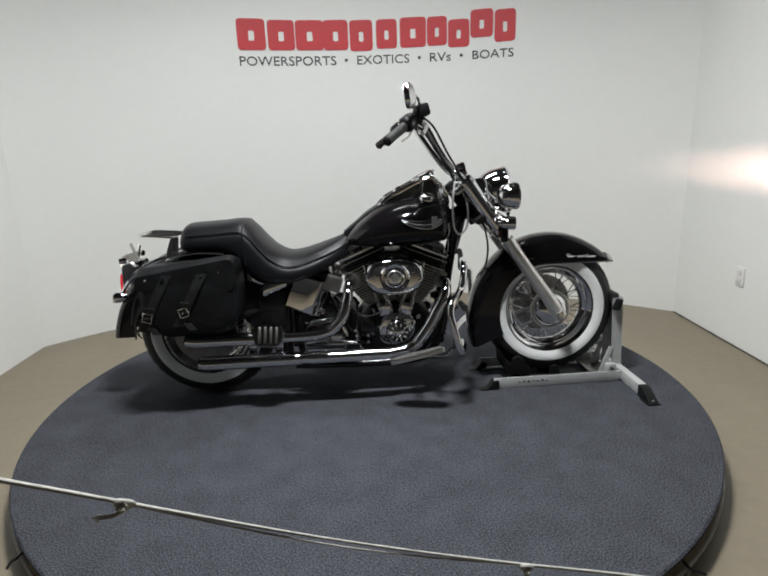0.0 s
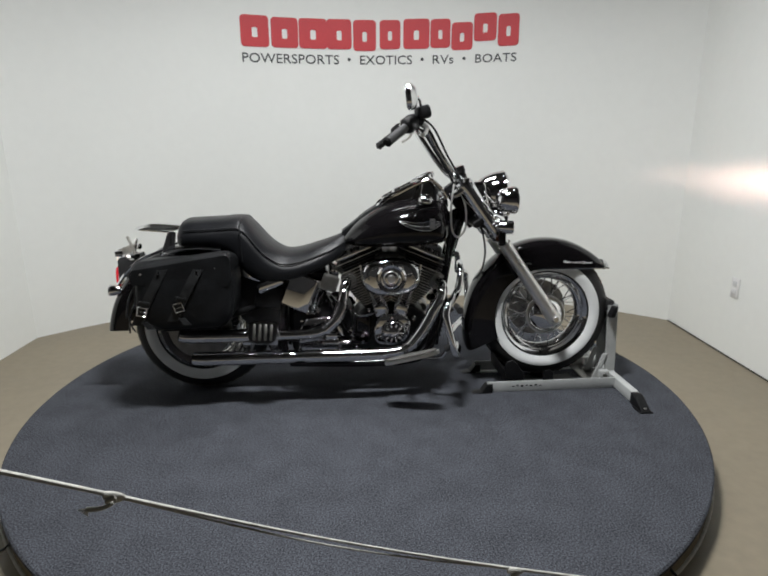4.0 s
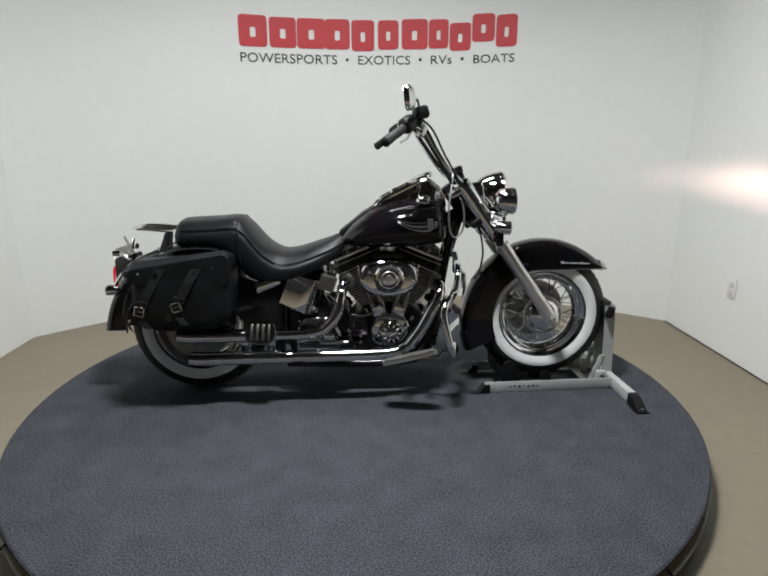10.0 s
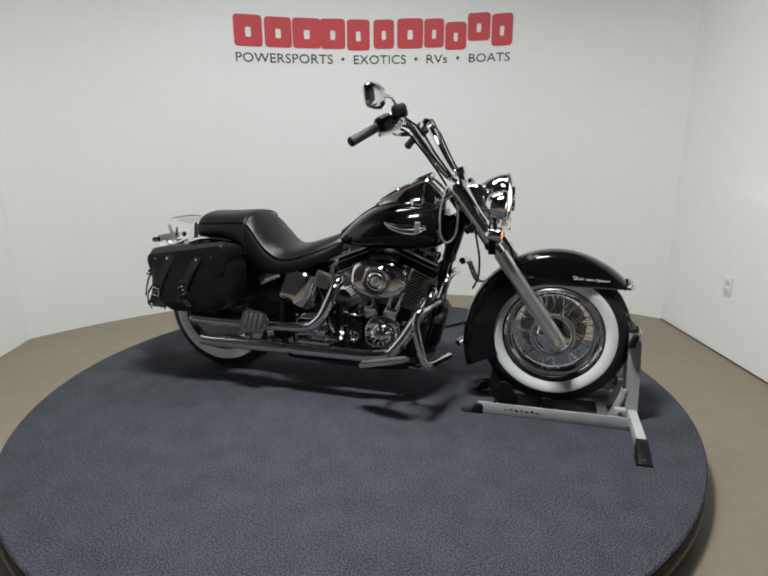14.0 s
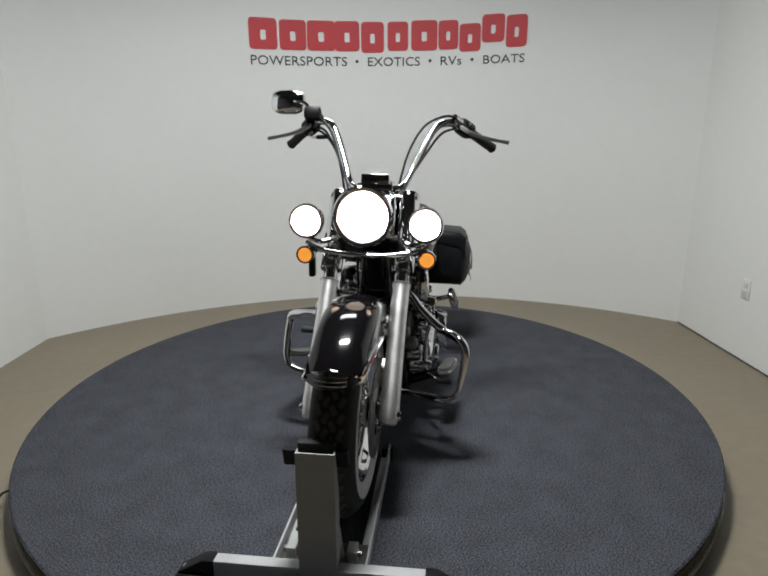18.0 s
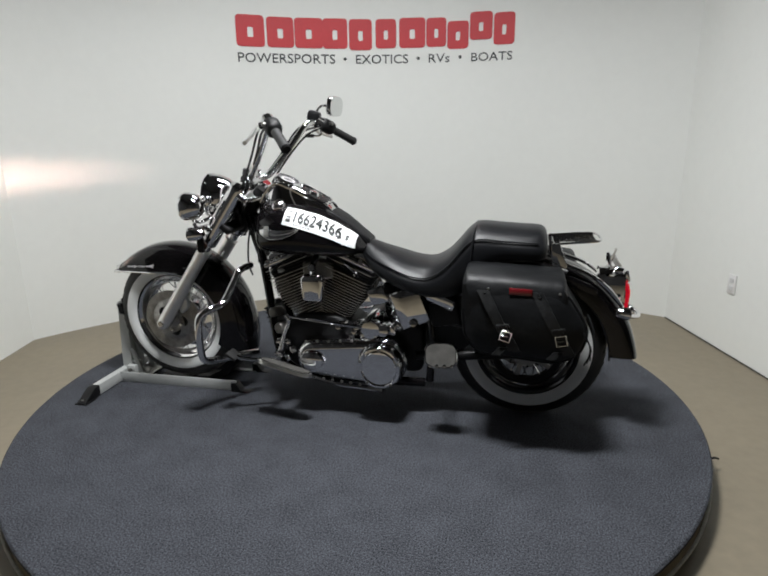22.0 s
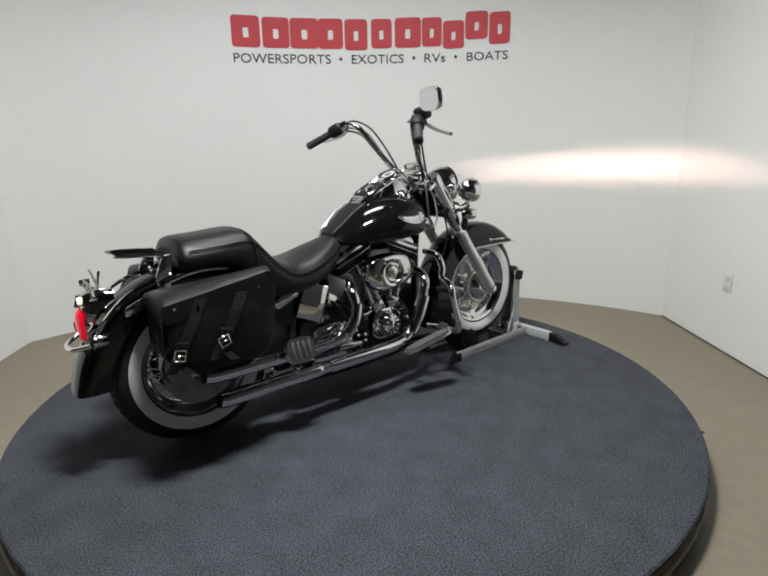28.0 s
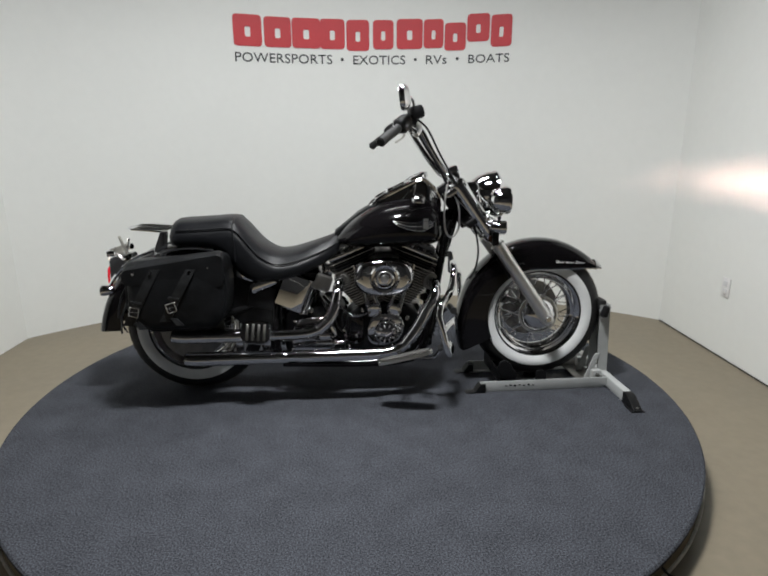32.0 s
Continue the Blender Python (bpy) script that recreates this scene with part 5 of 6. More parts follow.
bp("shift_arm", tube([(0.245, 0.20, 0.446), (0.232, 0.20, 0.415), (0.262, 0.19, 0.35), (0.285, 0.19, 0.27)], [0.011, 0.009, 0.009, 0.012], 10, 5), CHROME, "chrome shift arm")
bp("shift_pivot", lathe([(0, 0.03), (0.016, 0.028), (0.02, 0.02), (0.02, -0.06)], facing((0.285, 0.19, 0.262), (0, 1, 0)), 16), CHROME)
for x, z, r in ((0.255, 0.310, 0.014), (0.235, 0.275, 0.018), (0.262, 0.235, 0.015), (0.30, 0.31, 0.013), (-0.045, 0.378, 0.014), (-0.085, 0.372, 0.016), (-0.02, 0.345, 0.010)):
    bp("bolt_head", lathe([(0, 0.014), (r * 0.7, 0.013), (r, 0.008), (r, -0.05)], facing((x, 0.165, z), (0, 1, 0.15)), 10), CHROME)
bp("carburettor", slab(rounded([(0.06, 0.58), (0.20, 0.58), (0.20, 0.66), (0.06, 0.66)], 0.02), -0.10, 0.10, 0.012), STEEL)

# oil tank and side covers
for s in (-1, 1):
    bm = loft([[(x, yy * s, z) for yy, z in rounded([(0.09, -0.082), (w + d, -0.080), (w - d, 0.080), (0.09, 0.082)], 0.010, 3)] for x, w, d in ((-0.082, 0.150, 0.0), (-0.078, 0.160, 0.0), (0.0, 0.165, 0.003), (0.034, 0.165, 0.004), (0.040, 0.163, 0.006), (0.078, 0.130, 0.018), (0.084, 0.115, 0.015))])
    bmesh.ops.transform(bm, matrix=Matrix.Translation((-0.262, 0, 0.487)) @ pose(0, 0, 0, 0, 22), verts=bm.verts)
    bp("oil_tank_side", bm, CHROME, "chrome oil tank side", angle=28)
    bp("coil_cover", box(0.075, 0.03, 0.075, pose(-0.145, 0.145 * s, 0.535, 0, 20), 0.012), CHROME if s > 0 else STEEL)
    bp("seat_frame_cover", box(0.12, 0.02, 0.10, pose(-0.42, 0.135 * s, 0.47, 0, 10), 0.01), BLACKM)
for s in (-1, 1):
    bp("side_cover", slab(rounded([(-0.34, 0.30), (-0.345, 0.57), (-0.45, 0.60), (-0.60, 0.60), (-0.60, 0.42), (-0.48, 0.29)], 0.03), 0.100 * s, 0.110 * s, 0.004), BLACKM, "black side cover")
bp("oil_tank", slab(rounded([(-0.40, 0.42), (-0.17, 0.42), (-0.15, 0.58), (-0.36, 0.60)], 0.03), -0.105, 0.105, 0.015), BLACK, "black oil tank")
bp("inner_mudguard", slab(rounded([(-0.44, 0.20), (-0.36, 0.20), (-0.36, 0.50), (-0.43, 0.60), (-0.47, 0.55)], 0.02), -0.09, 0.09, 0.01), BLACKM)

# exhaust
bp("front_header", tube([(0.34, -0.075, 0.525), (0.362, -0.135, 0.505), (0.345, -0.175, 0.455), (0.275, -0.195, 0.335), (0.215, -0.205, 0.255), (0.15, -0.21, 0.225), (0.0, -0.215, 0.218), (-0.36, -0.222, 0.217)], 0.0245, 14, 6), CHROME, "chrome front exhaust pipe")
bp("rear_header", tube([(-0.055, -0.07, 0.535), (-0.075, -0.14, 0.52), (-0.09, -0.195, 0.46), (-0.125, -0.21, 0.375), (-0.19, -0.215, 0.328), (-0.30, -0.218, 0.318), (-0.40, -0.22, 0.318)], 0.0235, 14, 6), CHROME, "chrome rear exhaust pipe")
bp("lower_muffler", tube([(-0.30, -0.222, 0.217), (-0.34, -0.222, 0.217), (-0.55, -0.226, 0.218), (-0.705, -0.228, 0.217), (-0.748, -0.228, 0.222)], [0.026, 0.030, 0.0315, 0.0315, 0.030], 20, 4), CHROME, "chrome muffler")
bp("upper_muffler", tube([(-0.38, -0.22, 0.318), (-0.42, -0.22, 0.318), (-0.60, -0.224, 0.320), (-0.745, -0.226, 0.321), (-0.795, -0.226, 0.328)], [0.025, 0.029, 0.031, 0.031, 0.030], 20, 4), CHROME, "chrome muffler")
# Flat black discs stand in for the shade inside the open muffler ends.
for x, z in ((-0.750, 0.2225), (-0.798, 0.329)):
    bp("muffler_bore", lathe([(0, 0.002), (0.025, 0.002), (0.025, -0.002), (0, -0.002)], facing((x, -0.228 if z < 0.3 else -0.226, z), (-1, 0, 0.18)), 20), BLACKM, "black disc for the dark muffler bore")
bp("heat_shield", tube([(0.318, -0.2, 0.415), (0.27, -0.212, 0.33), (0.215, -0.222, 0.258)], 0.028, 12, 4), CHROME, "chrome heat shield")
bp("heat_shield", tube([(0.10, -0.222, 0.222), (-0.05, -0.224, 0.220), (-0.26, -0.226, 0.219)], 0.029, 12, 4), CHROME, "chrome heat shield")
bp("heat_shield", tube([(-0.088, -0.205, 0.455), (-0.118, -0.222, 0.385), (-0.165, -0.226, 0.34)], 0.0275, 12, 4), CHROME, "chrome heat shield")
for x in (-0.52, -0.40):
    bp("muffler_bracket", box(0.035, 0.012, 0.12, pose(x, -0.185, 0.27), 0.003), CHROME)

# floorboards, pegs, guards, controls
for s in (-1, 1):
    tilt = pose(0.205, -0.343, 0.252, -4, -17, -15) if s < 0 else pose(0.226, 0.284, 0.246, 13, -9, -7)
    bm = loft([[(x, yy, dz) for x, yy in ellipse(0.122, 0.034, 28, 0, 0, 3)] for dz in (-0.012, 0.0)])
    bmesh.ops.transform(bm, matrix=tilt, verts=bm.verts)
    fb = bp("floorboard", bm, ALU, "alloy rimmed floorboard")
    bm = loft([[(x, yy, dz) for x, yy in ellipse(0.112, 0.027, 28, 0, 0, 3)] for dz in (0.002, 0.008)])
    bmesh.ops.transform(bm, matrix=tilt, verts=bm.verts)
    part("pad", bm, DUSTY, fb, "worn grey rubber pad")
    bp("floorboard_arm", tube([(0.20, 0.12 * s, 0.165), (0.20, 0.29 * s, 0.228)], 0.012, 8, 1), BLACKM)
    bp("floorboard_arm", tube([(0.29, 0.11 * s, 0.175), (0.29, 0.28 * s, 0.246)], 0.012, 8, 1), BLACKM)
    pm = pose(-0.428, 0.285 * s, 0.352, -70 * s, 3)
    bm = loft([[(x, yy, dz) for x, yy in ellipse(0.066 * k, 0.052 * k, 26, 0, 0, 3.2)] for dz, k in ((-0.014, 0.90), (-0.008, 1.0), (0.006, 1.0), (0.012, 0.93))])
    bmesh.ops.transform(bm, matrix=pm, verts=bm.verts)
    peg = bp("passenger_board", bm, CHROME, "rounded silver passenger footboard")
    if s > 0:
        bm = loft([[(x, yy, dz) for x, yy in ellipse(0.058, 0.044, 26, 0, 0, 3.2)] for dz in (0.010, 0.0145)])
        bmesh.ops.transform(bm, matrix=pm, verts=bm.verts)
        part("pad", bm, DUSTY, peg, "worn grey rubber pad")
        for a in (-0.042, -0.014, 0.014, 0.042):
            part("rivet", lathe([(0, 0.022), (0.006, 0.020), (0.008, 0.012)], pm @ pose(a, 0.039 * s, 0), 10), CHROME, peg, "chrome stud")
    else:
        for a in (-0.036, -0.012, 0.012, 0.036):
            part("rib", box(0.012, 0.070, 0.008, pm @ pose(a, 0, 0.013), 0.003), STEEL, peg, "raised chrome rib")
    bp("peg_arm", tube([(-0.40, 0.11 * s, 0.335), (-0.42, 0.19 * s, 0.345), (-0.428, 0.26 * s, 0.362)], 0.013, 8, 4), CHROME)
bp("engine_guard", tube([(0.455, -0.06, 0.60), (0.440, -0.165, 0.592), (0.428, -0.212, 0.545), (0.412, -0.228, 0.500), (0.385, -0.29, 0.488), (0.355, -0.348, 0.470), (0.347, -0.362, 0.43), (0.365, -0.370, 0.35), (0.382, -0.366, 0.285), (0.40, -0.33, 0.250), (0.43, -0.20, 0.232), (0.44, -0.10, 0.215)], 0.0155, 12, 5), CHROME, "chrome engine guard bent rearwards")
bp("engine_guard", tube([(0.458, 0.06, 0.62), (0.476, 0.135, 0.612), (0.488, 0.18, 0.565), (0.502, 0.255, 0.500), (0.535, 0.305, 0.486), (0.562, 0.340, 0.465), (0.570, 0.350, 0.42), (0.576, 0.342, 0.33), (0.577, 0.325, 0.268), (0.555, 0.27, 0.242), (0.48, 0.15, 0.228), (0.445, 0.09, 0.215)], 0.0155, 12, 5), CHROME, "chrome engine guard bent forwards")
bp("highway_peg", tube([(0.42, -0.19, 0.430), (0.42, -0.29, 0.434)], [0.012, 0.015], 10, 1), RUBBER, "black highway peg")
bp("brake_pedal", tube([(0.25, -0.18, 0.185), (0.34, -0.235, 0.20), (0.376, -0.260, 0.255)], 0.008, 8, 4), CHROME)
bp("brake_pad", box(0.042, 0.055, 0.012, pose(0.380, -0.262, 0.262, 0, -35), 0.004), RUBBER, "black brake pedal pad")
bp("shift_lever", tube([(0.30, 0.20, 0.235), (0.40, 0.25, 0.25), (0.46, 0.275, 0.27)], 0.008, 8, 4), CHROME)
bp("shift_pad", box(0.05, 0.06, 0.014, pose(0.465, 0.275, 0.276, 0, -35), 0.004), RUBBER)
bp("side_stand", tube([(0.20, 0.13, 0.15), (0.06, 0.155, 0.128), (-0.10, 0.16, 0.120), (-0.17, 0.175, 0.122)], [0.014, 0.012, 0.011, 0.013], 8, 4), CHROME, "folded chrome side stand")

# saddlebags
OUT = {-1: [(-0.935, 0.630), (-0.545, 0.675), (-0.532, 0.56), (-0.545, 0.44), (-0.59, 0.385), (-0.86, 0.375), (-0.945, 0.450)],
       1: [(-0.872, 0.640), (-0.520, 0.672), (-0.503, 0.56), (-0.515, 0.45), (-0.56, 0.392), (-0.85, 0.368), (-0.930, 0.405), (-0.958, 0.500)]}


def bag_face(x, z, s):
    """How far the stuffed outer face stands out from the bag's side."""
    k = 1 - ((x + 0.73) / 0.23) ** 2 - ((z - 0.505) / 0.15) ** 2
    return (0.034 if s > 0 else 0.014) * max(0, k)


for s in (-1, 1):
    y0, y1 = (0.112 if s > 0 else 0.130) * s, (0.335 if s > 0 else 0.325) * s
    ring = rounded(OUT[s], 0.045, 5)
    layers = [(y0, 0.90), (y0 + 0.004 * s, 0.95), (y0 + 0.02 * s, 1.0), (y1 - 0.034 * s, 1.0), (y1 - 0.018 * s, 0.985), (y1 - 0.007 * s, 0.955), (y1, 0.91)]
    rings = [[(-0.73 + (x + 0.73) * k, y, 0.52 + (z - 0.52) * k) for x, z in ring] for y, k in layers]
    for k in (0.80, 0.66, 0.50, 0.33, 0.16, 0.04):
        pts = [(-0.73 + (x + 0.73) * k, 0.52 + (z - 0.52) * k) for x, z in ring]
        rings.append([(x, y1 + s * bag_face(x, z, s), z) for x, z in pts])
    bag = bp("saddlebag", loft(rings), LEATHER, "black leather saddlebag with two buckled straps", angle=60)
    flap = 0.032 if s < 0 else 0.0
    lid = loft([[(x, y, z + dz + (-0.008 if s < 0 else -0.018)) for x, z in prof] for y, dz, prof in (
        (y0 - 0.004 * s, 0.0, rounded([(-0.945, 0.622), (-0.508, 0.645), (-0.512, 0.715), (-0.940, 0.668)], 0.03, 4)),
        (y0 + 0.05 * s, 0.004, rounded([(-0.948, 0.618), (-0.505, 0.640), (-0.510, 0.718), (-0.942, 0.672)], 0.03, 4)),
        (y1 - 0.03 * s, 0.0 if s < 0 else 0.008, rounded([(-0.950, 0.600), (-0.503, 0.610), (-0.508, 0.702), (-0.944, 0.658)], 0.03, 4)),
        (y1 + 0.003 * s, -0.006 if s < 0 else 0.004, rounded([(-0.948, 0.572 + flap), (-0.503, 0.572 + flap * 0.6), (-0.510, 0.680), (-0.942, 0.638)], 0.03, 4)),
        (y1 + 0.006 * s, -0.01, rounded([(-0.935, 0.566 + flap), (-0.515, 0.566 + flap * 0.6), (-0.522, 0.64), (-0.930, 0.604)], 0.03, 4)))])
    if s > 0:
        for v in lid.verts:
            v.co.x = -0.505 + (v.co.x + 0.505) * 0.83
            v.co.z += 0.034 * min(1, max(0, (-0.505 - v.co.x) / 0.44))
    if s < 0:
        for v in lid.verts:
            u = (v.co.x + 0.945) / 0.44
            v.co.x -= 0.030 * u
            k = min(1, max(0, (v.co.z - 0.58) / 0.06))
            inward = min(1, max(0, (0.325 - abs(v.co.y)) / 0.195))
            v.co.z += k * (0.020 + 0.016 * u - inward * (0.030 + 0.055 * u)) - 0.002
    part("lid", lid, LEATHER, bag, "leather lid flap", 50)
    for x, zb in ((-0.905, 0.468), (-0.752, 0.486)) if s < 0 else ((-0.858, 0.476), (-0.668, 0.484)):
        st = part("strap", loft([[(x + 0.11 * (zc - zb) / 0.2 + d * 0.021, y1 + s * (o + bag_face(x, zc, s)) + s * e, zc) for d, e in ((-1, 0), (1, 0), (1, 0.004), (-1, 0.004))] for zc, o in ((0.640, 0.002), (0.610, 0.006), (0.57, 0.009), (0.54, 0.009), (0.51, 0.006), (zb, 0.004), (zb - 0.045, 0.002), (zb - 0.06, 0.004))]), STRAP, bag, "worn leather strap", 60)
        fr = []
        for a, b, w, h in ((-0.018, 0, 0.0045, 0.040), (0.018, 0, 0.0045, 0.040), (0, 0.018, 0.040, 0.0045), (0, -0.018, 0.040, 0.0045), (0.004, 0, 0.030, 0.0035)):
            fr.append((a, b, w, h))
        bm = None
        for a, b, w, h in fr:
            bm = box(w, 0.006, h, pose(x, y1 + s * (0.011 + bag_face(x, zb, s)), zb, 0, 12 if x < -0.8 else -16) @ pose(a, 0, b), 0.0015, 1, bm)
        part("buckle", bm, CHROME, bag, "chrome buckle")
        part("strap_tip", loft([[(x + 0.006 + 0.02 * k + d * 0.015, y1 + s * (0.008 + 0.006 * k + bag_face(x, zb - 0.045, s)) + s * e, zb - 0.045 - 0.022 * k) for d, e in ((-1, 0), (1, 0), (1, 0.003), (-1, 0.003))] for k in (0, 0.5, 1.0, 1.3)]), STRAP, bag, "loose strap end", 60)
        part("keeper", box(0.044, 0.006, 0.012, pose(x + 0.012, y1 + s * (0.010 + bag_face(x, zb + 0.038, s)), zb + 0.038, 0, 10), 0.002), STRAP, bag, "leather keeper")
        part("strap_rivet", lathe([(0, 0.004), (0.006, 0.003), (0.007, 0)], facing((x + 0.080, y1 + s * 0.012, 0.628), (0, s, 0.3)), 8), CHROME, bag)
    for x, z in ((-0.90, 0.645), (-0.60, 0.668)) if s < 0 else ((-0.845, 0.660), (-0.60, 0.668)):
        part("concho", lathe([(0, 0.004), (0.003, 0.0035), (0.006, 0.0015), (0.0065, 0)], facing((x, y1 + 0.002 * s, z - 0.022), (0, s, 0.4)), 14), STEEL, bag, "small round concho")
    for k in range(3):
        part("concho_lace", tube([(-0.93 - 0.006 * k, y1 - 0.004 * s, 0.50 - 0.01 * k), (-0.955 - 0.004 * k, y1 + 0.006 * s, 0.46 - 0.012 * k), (-0.962 + 0.01 * k, y1 + 0.008 * s, 0.40 - 0.01 * k)], 0.0028, 5, 4), LEATHER, bag, "leather fringe")
    part("side_lace", tube([(-0.945, y1 - 0.03 * s, 0.56), (-0.965, y1 - 0.01 * s, 0.51), (-0.975, y1, 0.44)], 0.004, 6, 4), LEATHER, bag, "loose leather lace")
    part("rear_stud", lathe([(0, 0.005), (0.007, 0.004), (0.008, 0)], facing((-0.944, 0.24 * s, 0.52), (-1, 0, 0)), 8), STEEL, bag)
    edge = [(-0.73 + (x + 0.73) * 0.985, y1 - 0.016 * s, 0.52 + (z - 0.52) * 0.985) for x, z in ring]
    part("gusset", tube(edge, 0.0055, 6, 1, closed=True), LEATHER, bag, "piped leather edge")
    if s > 0:
        part("reflector", box(0.080, 0.005, 0.024, pose(-0.712, y1 + 0.009 * s, 0.640, 0, -2), 0.002), REDDIM, bag, "dark red reflector strip")
    bp("bag_rail", tube([(-0.62, 0.125 * s, 0.69), (-0.72, 0.135 * s, 0.70), (-0.80, 0.135 * s, 0.69), (-0.88, 0.12 * s, 0.66)], 0.009, 8, 4), CHROME)

# luggage rack and rear end
for k in range(6):
    y = -0.065 + 0.026 * k
    bp("rack_bar", tube([(-0.83, y, 0.768), (-0.90, y, 0.772), (-0.985, y, 0.774)], 0.0026, 8, 3), CHROME, "chrome rack bar")
bp("rack_frame", tube([(-0.82, -0.096, 0.762), (-0.90, -0.096, 0.770), (-0.985, -0.085, 0.776), (-1.003, -0.05, 0.777), (-1.005, 0, 0.777), (-1.003, 0.05, 0.777), (-0.985, 0.085, 0.776), (-0.90, 0.096, 0.770), (-0.82, 0.096, 0.762)], 0.0045, 8, 5), CHROME, "chrome luggage rack")
for s in (-1, 1):
    bp("rack_leg", slab(rounded([(-0.815, 0.768), (-0.85, 0.768), (-0.885, 0.68), (-0.86, 0.645), (-0.83, 0.66)], 0.012), 0.098 * s, 0.108 * s, 0.003), CHROME, "chrome docking bracket")
    bp("docking_stud", lathe([(0, 0.03), (0.011, 0.028), (0.012, 0)], facing((-0.855, 0.115 * s, 0.665), (0, s, 0)), 12), CHROME)
    sig = bp("turn_signal", lathe([(0, 0.046), (0.012, 0.044), (0.020, 0.032), (0.024, 0.014), (0.025, 0), (0.0245, -0.004), (0.0235, -0.004), (0.0230, 0.004), (0, 0.004)], facing((-1.112, 0.126 * s, 0.512), (1, 0, 0)), 22), CHROME, "chrome bullet rear signal")
    part("lens", lathe([(0.0228, -0.004), (0.020, 0.004), (0.012, 0.008), (0, 0.009)], facing((-1.115, 0.126 * s, 0.512), (-1, 0, 0)), 22), AMBERDIM, sig, "dull amber lens")
bp("rear_light_bar", tube([(-1.075, -0.126, 0.512), (-1.115, -0.095, 0.492), (-1.160, -0.05, 0.478), (-1.172, 0, 0.474), (-1.160, 0.05, 0.478), (-1.115, 0.095, 0.492), (-1.075, 0.126, 0.512)], 0.009, 10, 5), CHROME, "curved chrome rear lamp bar")
tl = bp("tail_lamp", loft([[(x, y, z) for y, z in ellipse(h, v, 28, 0, 0.57, 3)] for x, h, v in ((-1.01, 0.046, 0.092), (-1.088, 0.047, 0.090), (-1.108, 0.045, 0.084))]), CHROME, "chrome tail lamp housing")
part("lens", loft([[(x, y * (1 - 2 * max(0, z - 0.56)), z) for y, z in ellipse(h, v, 32, 0, 0.545, 2.8)] for x, h, v in ((-1.106, 0.036, 0.060), (-1.118, 0.035, 0.058), (-1.128, 0.030, 0.050), (-1.133, 0.018, 0.030))]), REDLENS, tl, "lit red lens")
# A raised glowing patch imitates the hot spot on the lit lens.
part("bulb_glow", loft([[(x, y, z) for y, z in ellipse(h, v, 16, 0.010, 0.553, 2)] for x, h, v in ((-1.126, 0.0095, 0.024), (-1.1336, 0.0085, 0.021), (-1.1345, 0.004, 0.010))]), REDHOT, tl, "glowing patch for the bright spot of the lens")
part("lens_surround", tube([(-1.110, 0.0365 * math.cos(a) * (1 - 0.25 * max(0, math.sin(a))), 0.546 + 0.064 * math.sin(a)) for a in [2 * math.pi * k / 24 for k in range(25)]], 0.0042, 8, 1), CHROME, tl, "chrome lens surround")
part("visor", loft([[(x, y, z) for y, z in ellipse(h, v, 20, 0, 0.622, 2.4)] for x, h, v in ((-1.06, 0.040, 0.026), (-1.104, 0.038, 0.022), (-1.110, 0.032, 0.016))]), CHROME, tl, "chrome lamp visor")
part("number_lamp", loft([[(x, y, z) for y, z in ellipse(h, v, 20, 0, 0.632, 3)] for x, h, v in ((-1.103, 0.022, 0.013), (-1.117, 0.020, 0.012), (-1.122, 0.012, 0.008))]), CLEARLAMP, tl, "lit number plate lamp")
bp("plate_bracket", box(0.004, 0.17, 0.032, pose(-1.078, 0, 0.672), 0.001), ZINC, "bare number plate bracket")
bp("plate_stay", box(0.004, 0.024, 0.085, pose(-1.056, 0, 0.694, 0, -18), 0.001), ZINC)
for y in (-0.020, 0.045):
    bp("bracket_slot", box(0.0012, 0.026, 0.008, pose(-1.0808, y, 0.674), 0), BLACKM, "dark mounting slot")
bp("plate_hook", tube([(-1.05, 0.02, 0.66), (-1.042, 0.02, 0.70), (-1.036, 0.02, 0.722)], 0.006, 8, 3), CHROME)
bp("plate_sticker", box(0.001, 0.045, 0.022, pose(-1.081, -0.055, 0.674), 0), PAPER, "small white sticker")
for y in (-0.075, -0.03, 0.03, 0.075):
    bp("bracket_slot", box(0.002, 0.014, 0.005, pose(-1.0805, y, 0.660 if y > 0 else 0.686), 0.0005, 1), BLACKM)
bp("number_lamp_tube", tube([(-1.110, 0.012, 0.650), (-1.115, 0.012, 0.628), (-1.123, 0.004, 0.610)], [0.012, 0.014, 0.012], 12, 3), CHROME, "chrome lamp tube")
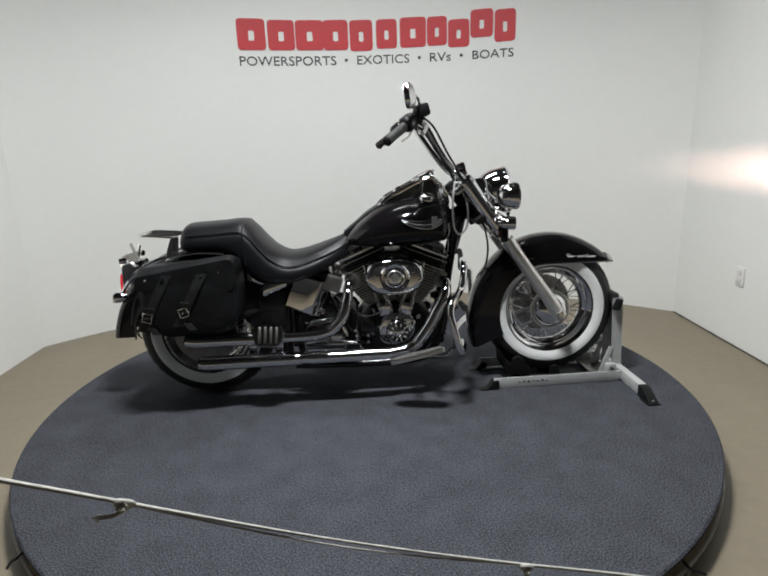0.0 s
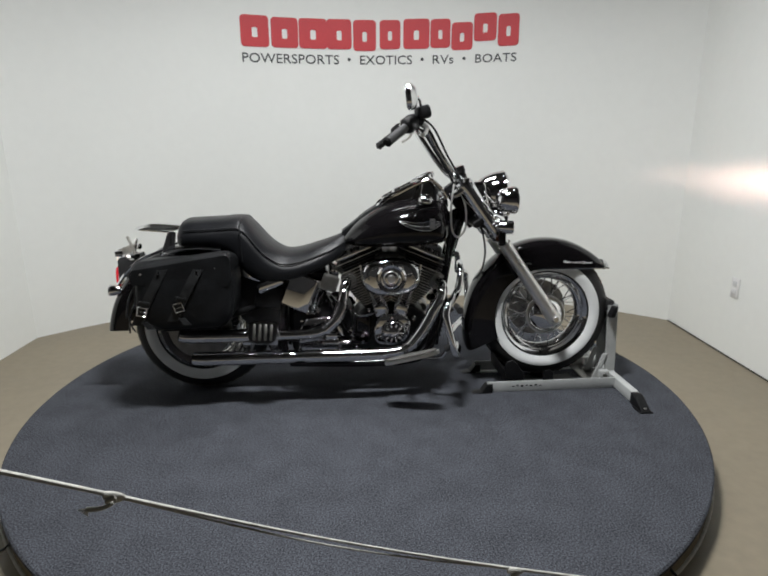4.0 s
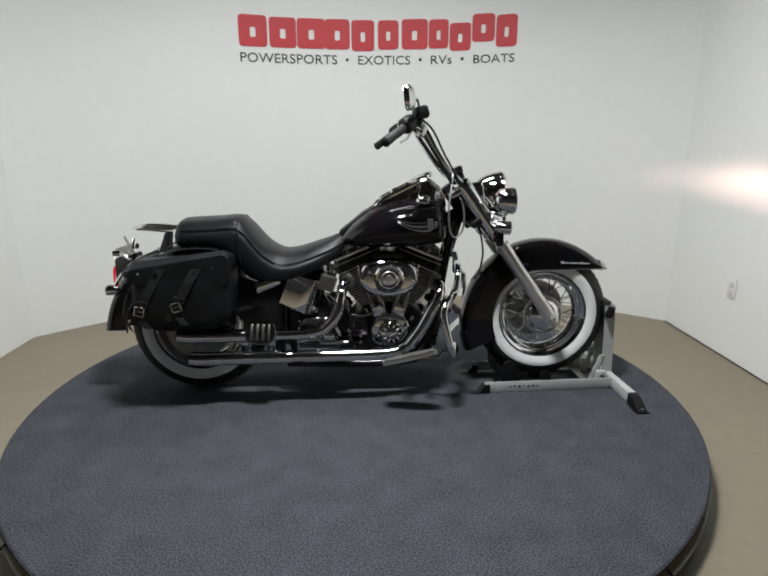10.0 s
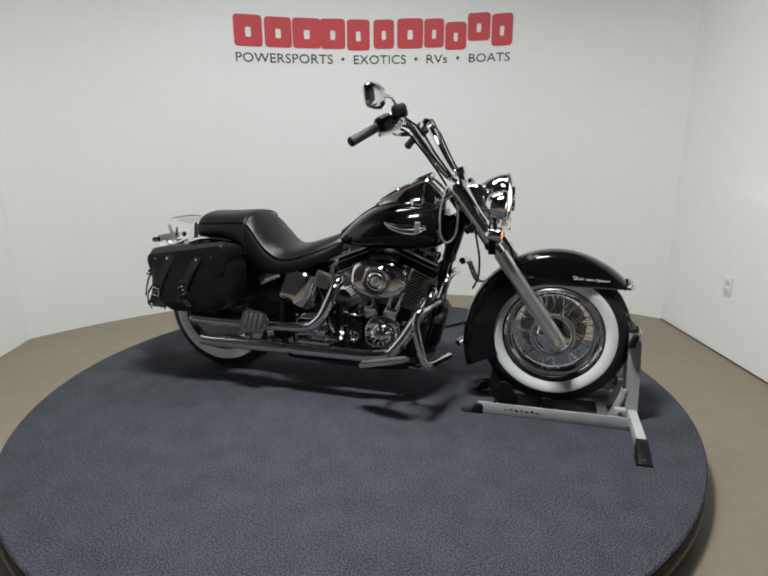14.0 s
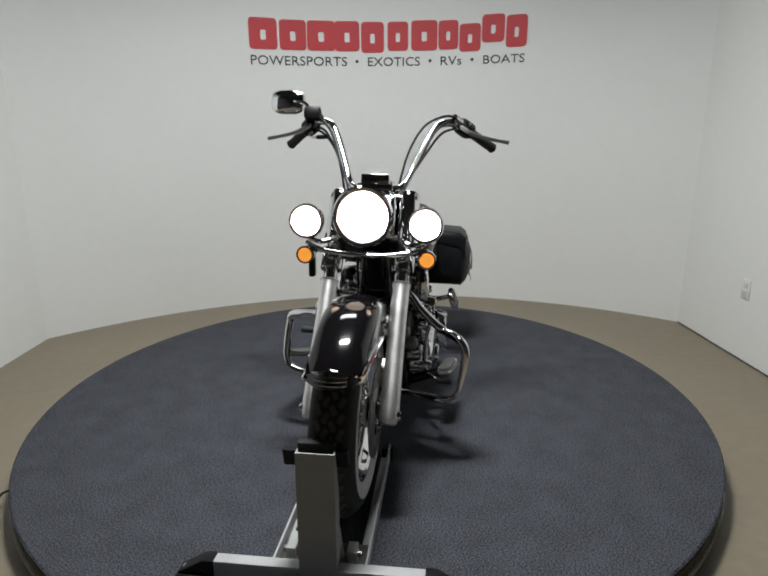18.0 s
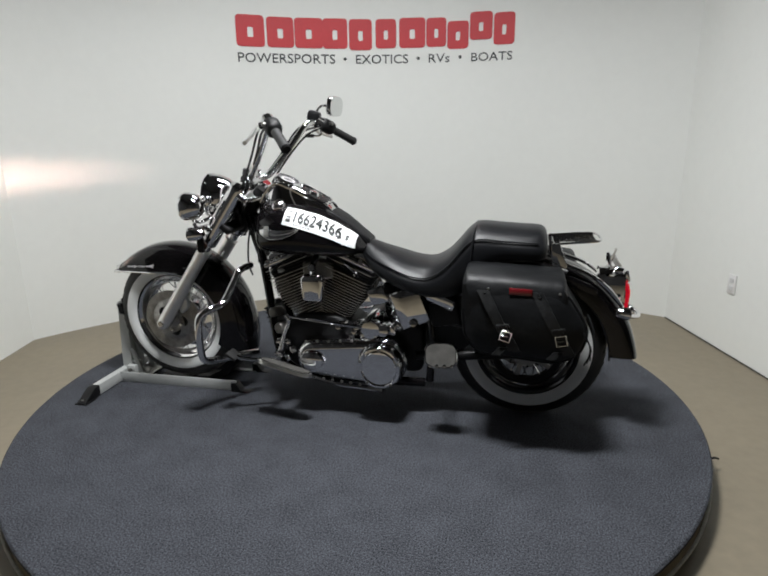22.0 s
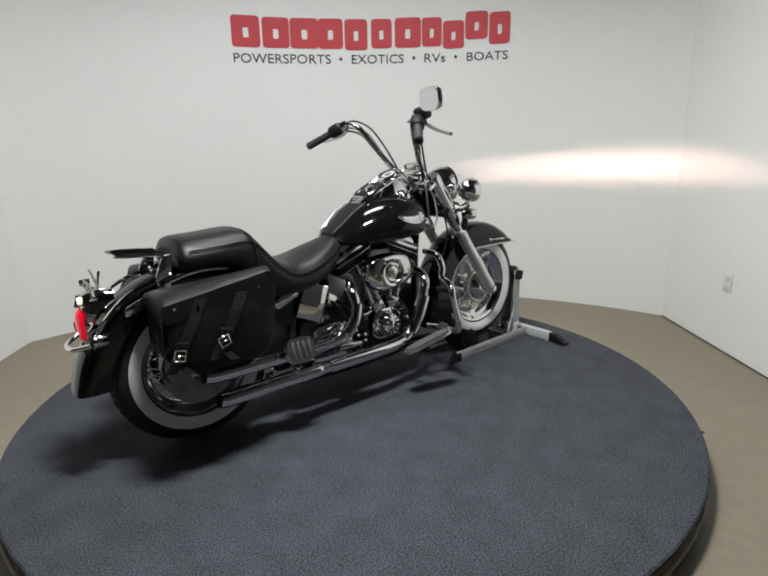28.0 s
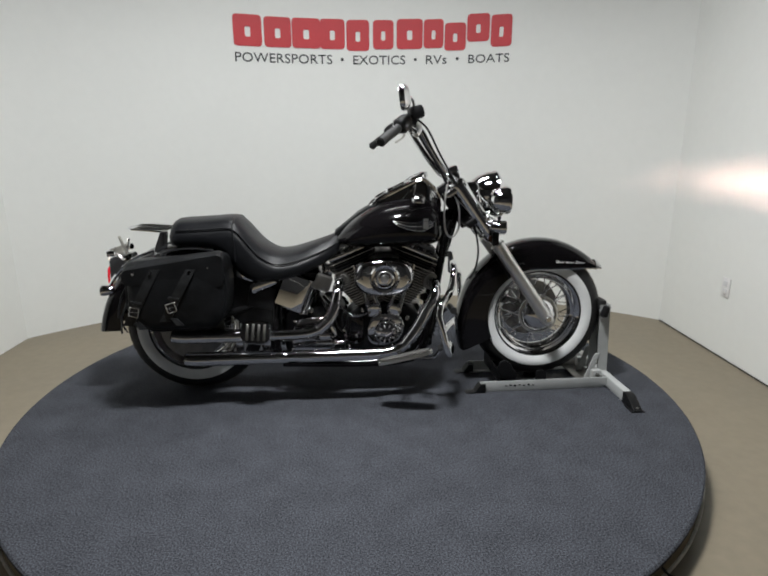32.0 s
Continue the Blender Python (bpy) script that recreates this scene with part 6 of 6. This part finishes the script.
for s in (-1, 1):
    bp("plate_bolt", lathe([(0, 0.02), (0.012, 0.018), (0.014, 0), (0.014, -0.012)], facing((-1.068, 0.105 * s, 0.672), (-1, 0.4 * s, 0)), 12), CHROME)
    bp("fender_rail", tube([(-0.88, 0.099 * s, 0.685), (-0.98, 0.099 * s, 0.645), (-1.06, 0.098 * s, 0.575), (-1.11, 0.097 * s, 0.50)], 0.007, 8, 4), CHROME, "chrome fender rail")


# ---- what moves ----
TURN = [(0, 0), (12.4, 0), (12.7, 1.0), (13, 4.0), (13.5, 11.3), (14, 20.5), (14.5, 29.5), (15.5, 49.5), (16.5, 69.4), (17, 79.4), (17.5, 89.5), (18, 100.2), (18.5, 112.0), (19, 123.0), (19.5, 134.5), (20, 146.8), (20.5, 159.8), (21, 172.3), (21.5, 184.7), (22, 196.4),
        (22.5, 207.4), (23, 218.2), (23.5, 229.0), (24, 239.9), (24.5, 250.8), (25, 261.4), (25.5, 271.6), (26.5, 292.4), (27.5, 313.6), (28, 324.3), (28.5, 334.8), (29, 345.0), (29.5, 354.2), (29.8, 358.2), (30.2, 360), (32, 360)]
SEATED = pose(0, 0.078, 0, -1.5, 0, 0.3)      # how the motorcycle stands on the carpet
# how far the rope has sunk, and how far it has been drawn up at its western end
FALL = [(0, 0, 0), (3.5, 0, 0), (3.9, 0, 0.1), (5.2, 0, 0.95), (5.5, 0, 1), (6.5, 0, 1), (6.6, -0.004, 1), (6.7, -0.016, 1), (6.8, -0.052, 1), (6.9, -0.115, 1), (7.0, -0.20, 1), (7.1, -0.21, 1), (7.3, -0.21, 1), (32, -0.21, 1)]


def motions():
    walk(turntable, [(t, pose(0, 0, 0, 0, 0, -a)) for t, a in TURN])
    walk(stand, [(t, pose(0, 0, 0, 0, 0, -a)) for t, a in TURN])
    walk(bike, [(t, pose(0, 0, 0, 0, 0, -a) @ SEATED) for t, a in TURN])
    walk(barrier, [(t, pose(-0.0065 * u, 0, z + 0.005 * u, 0, 0.62 * u)) for t, z, u in FALL])


motions()
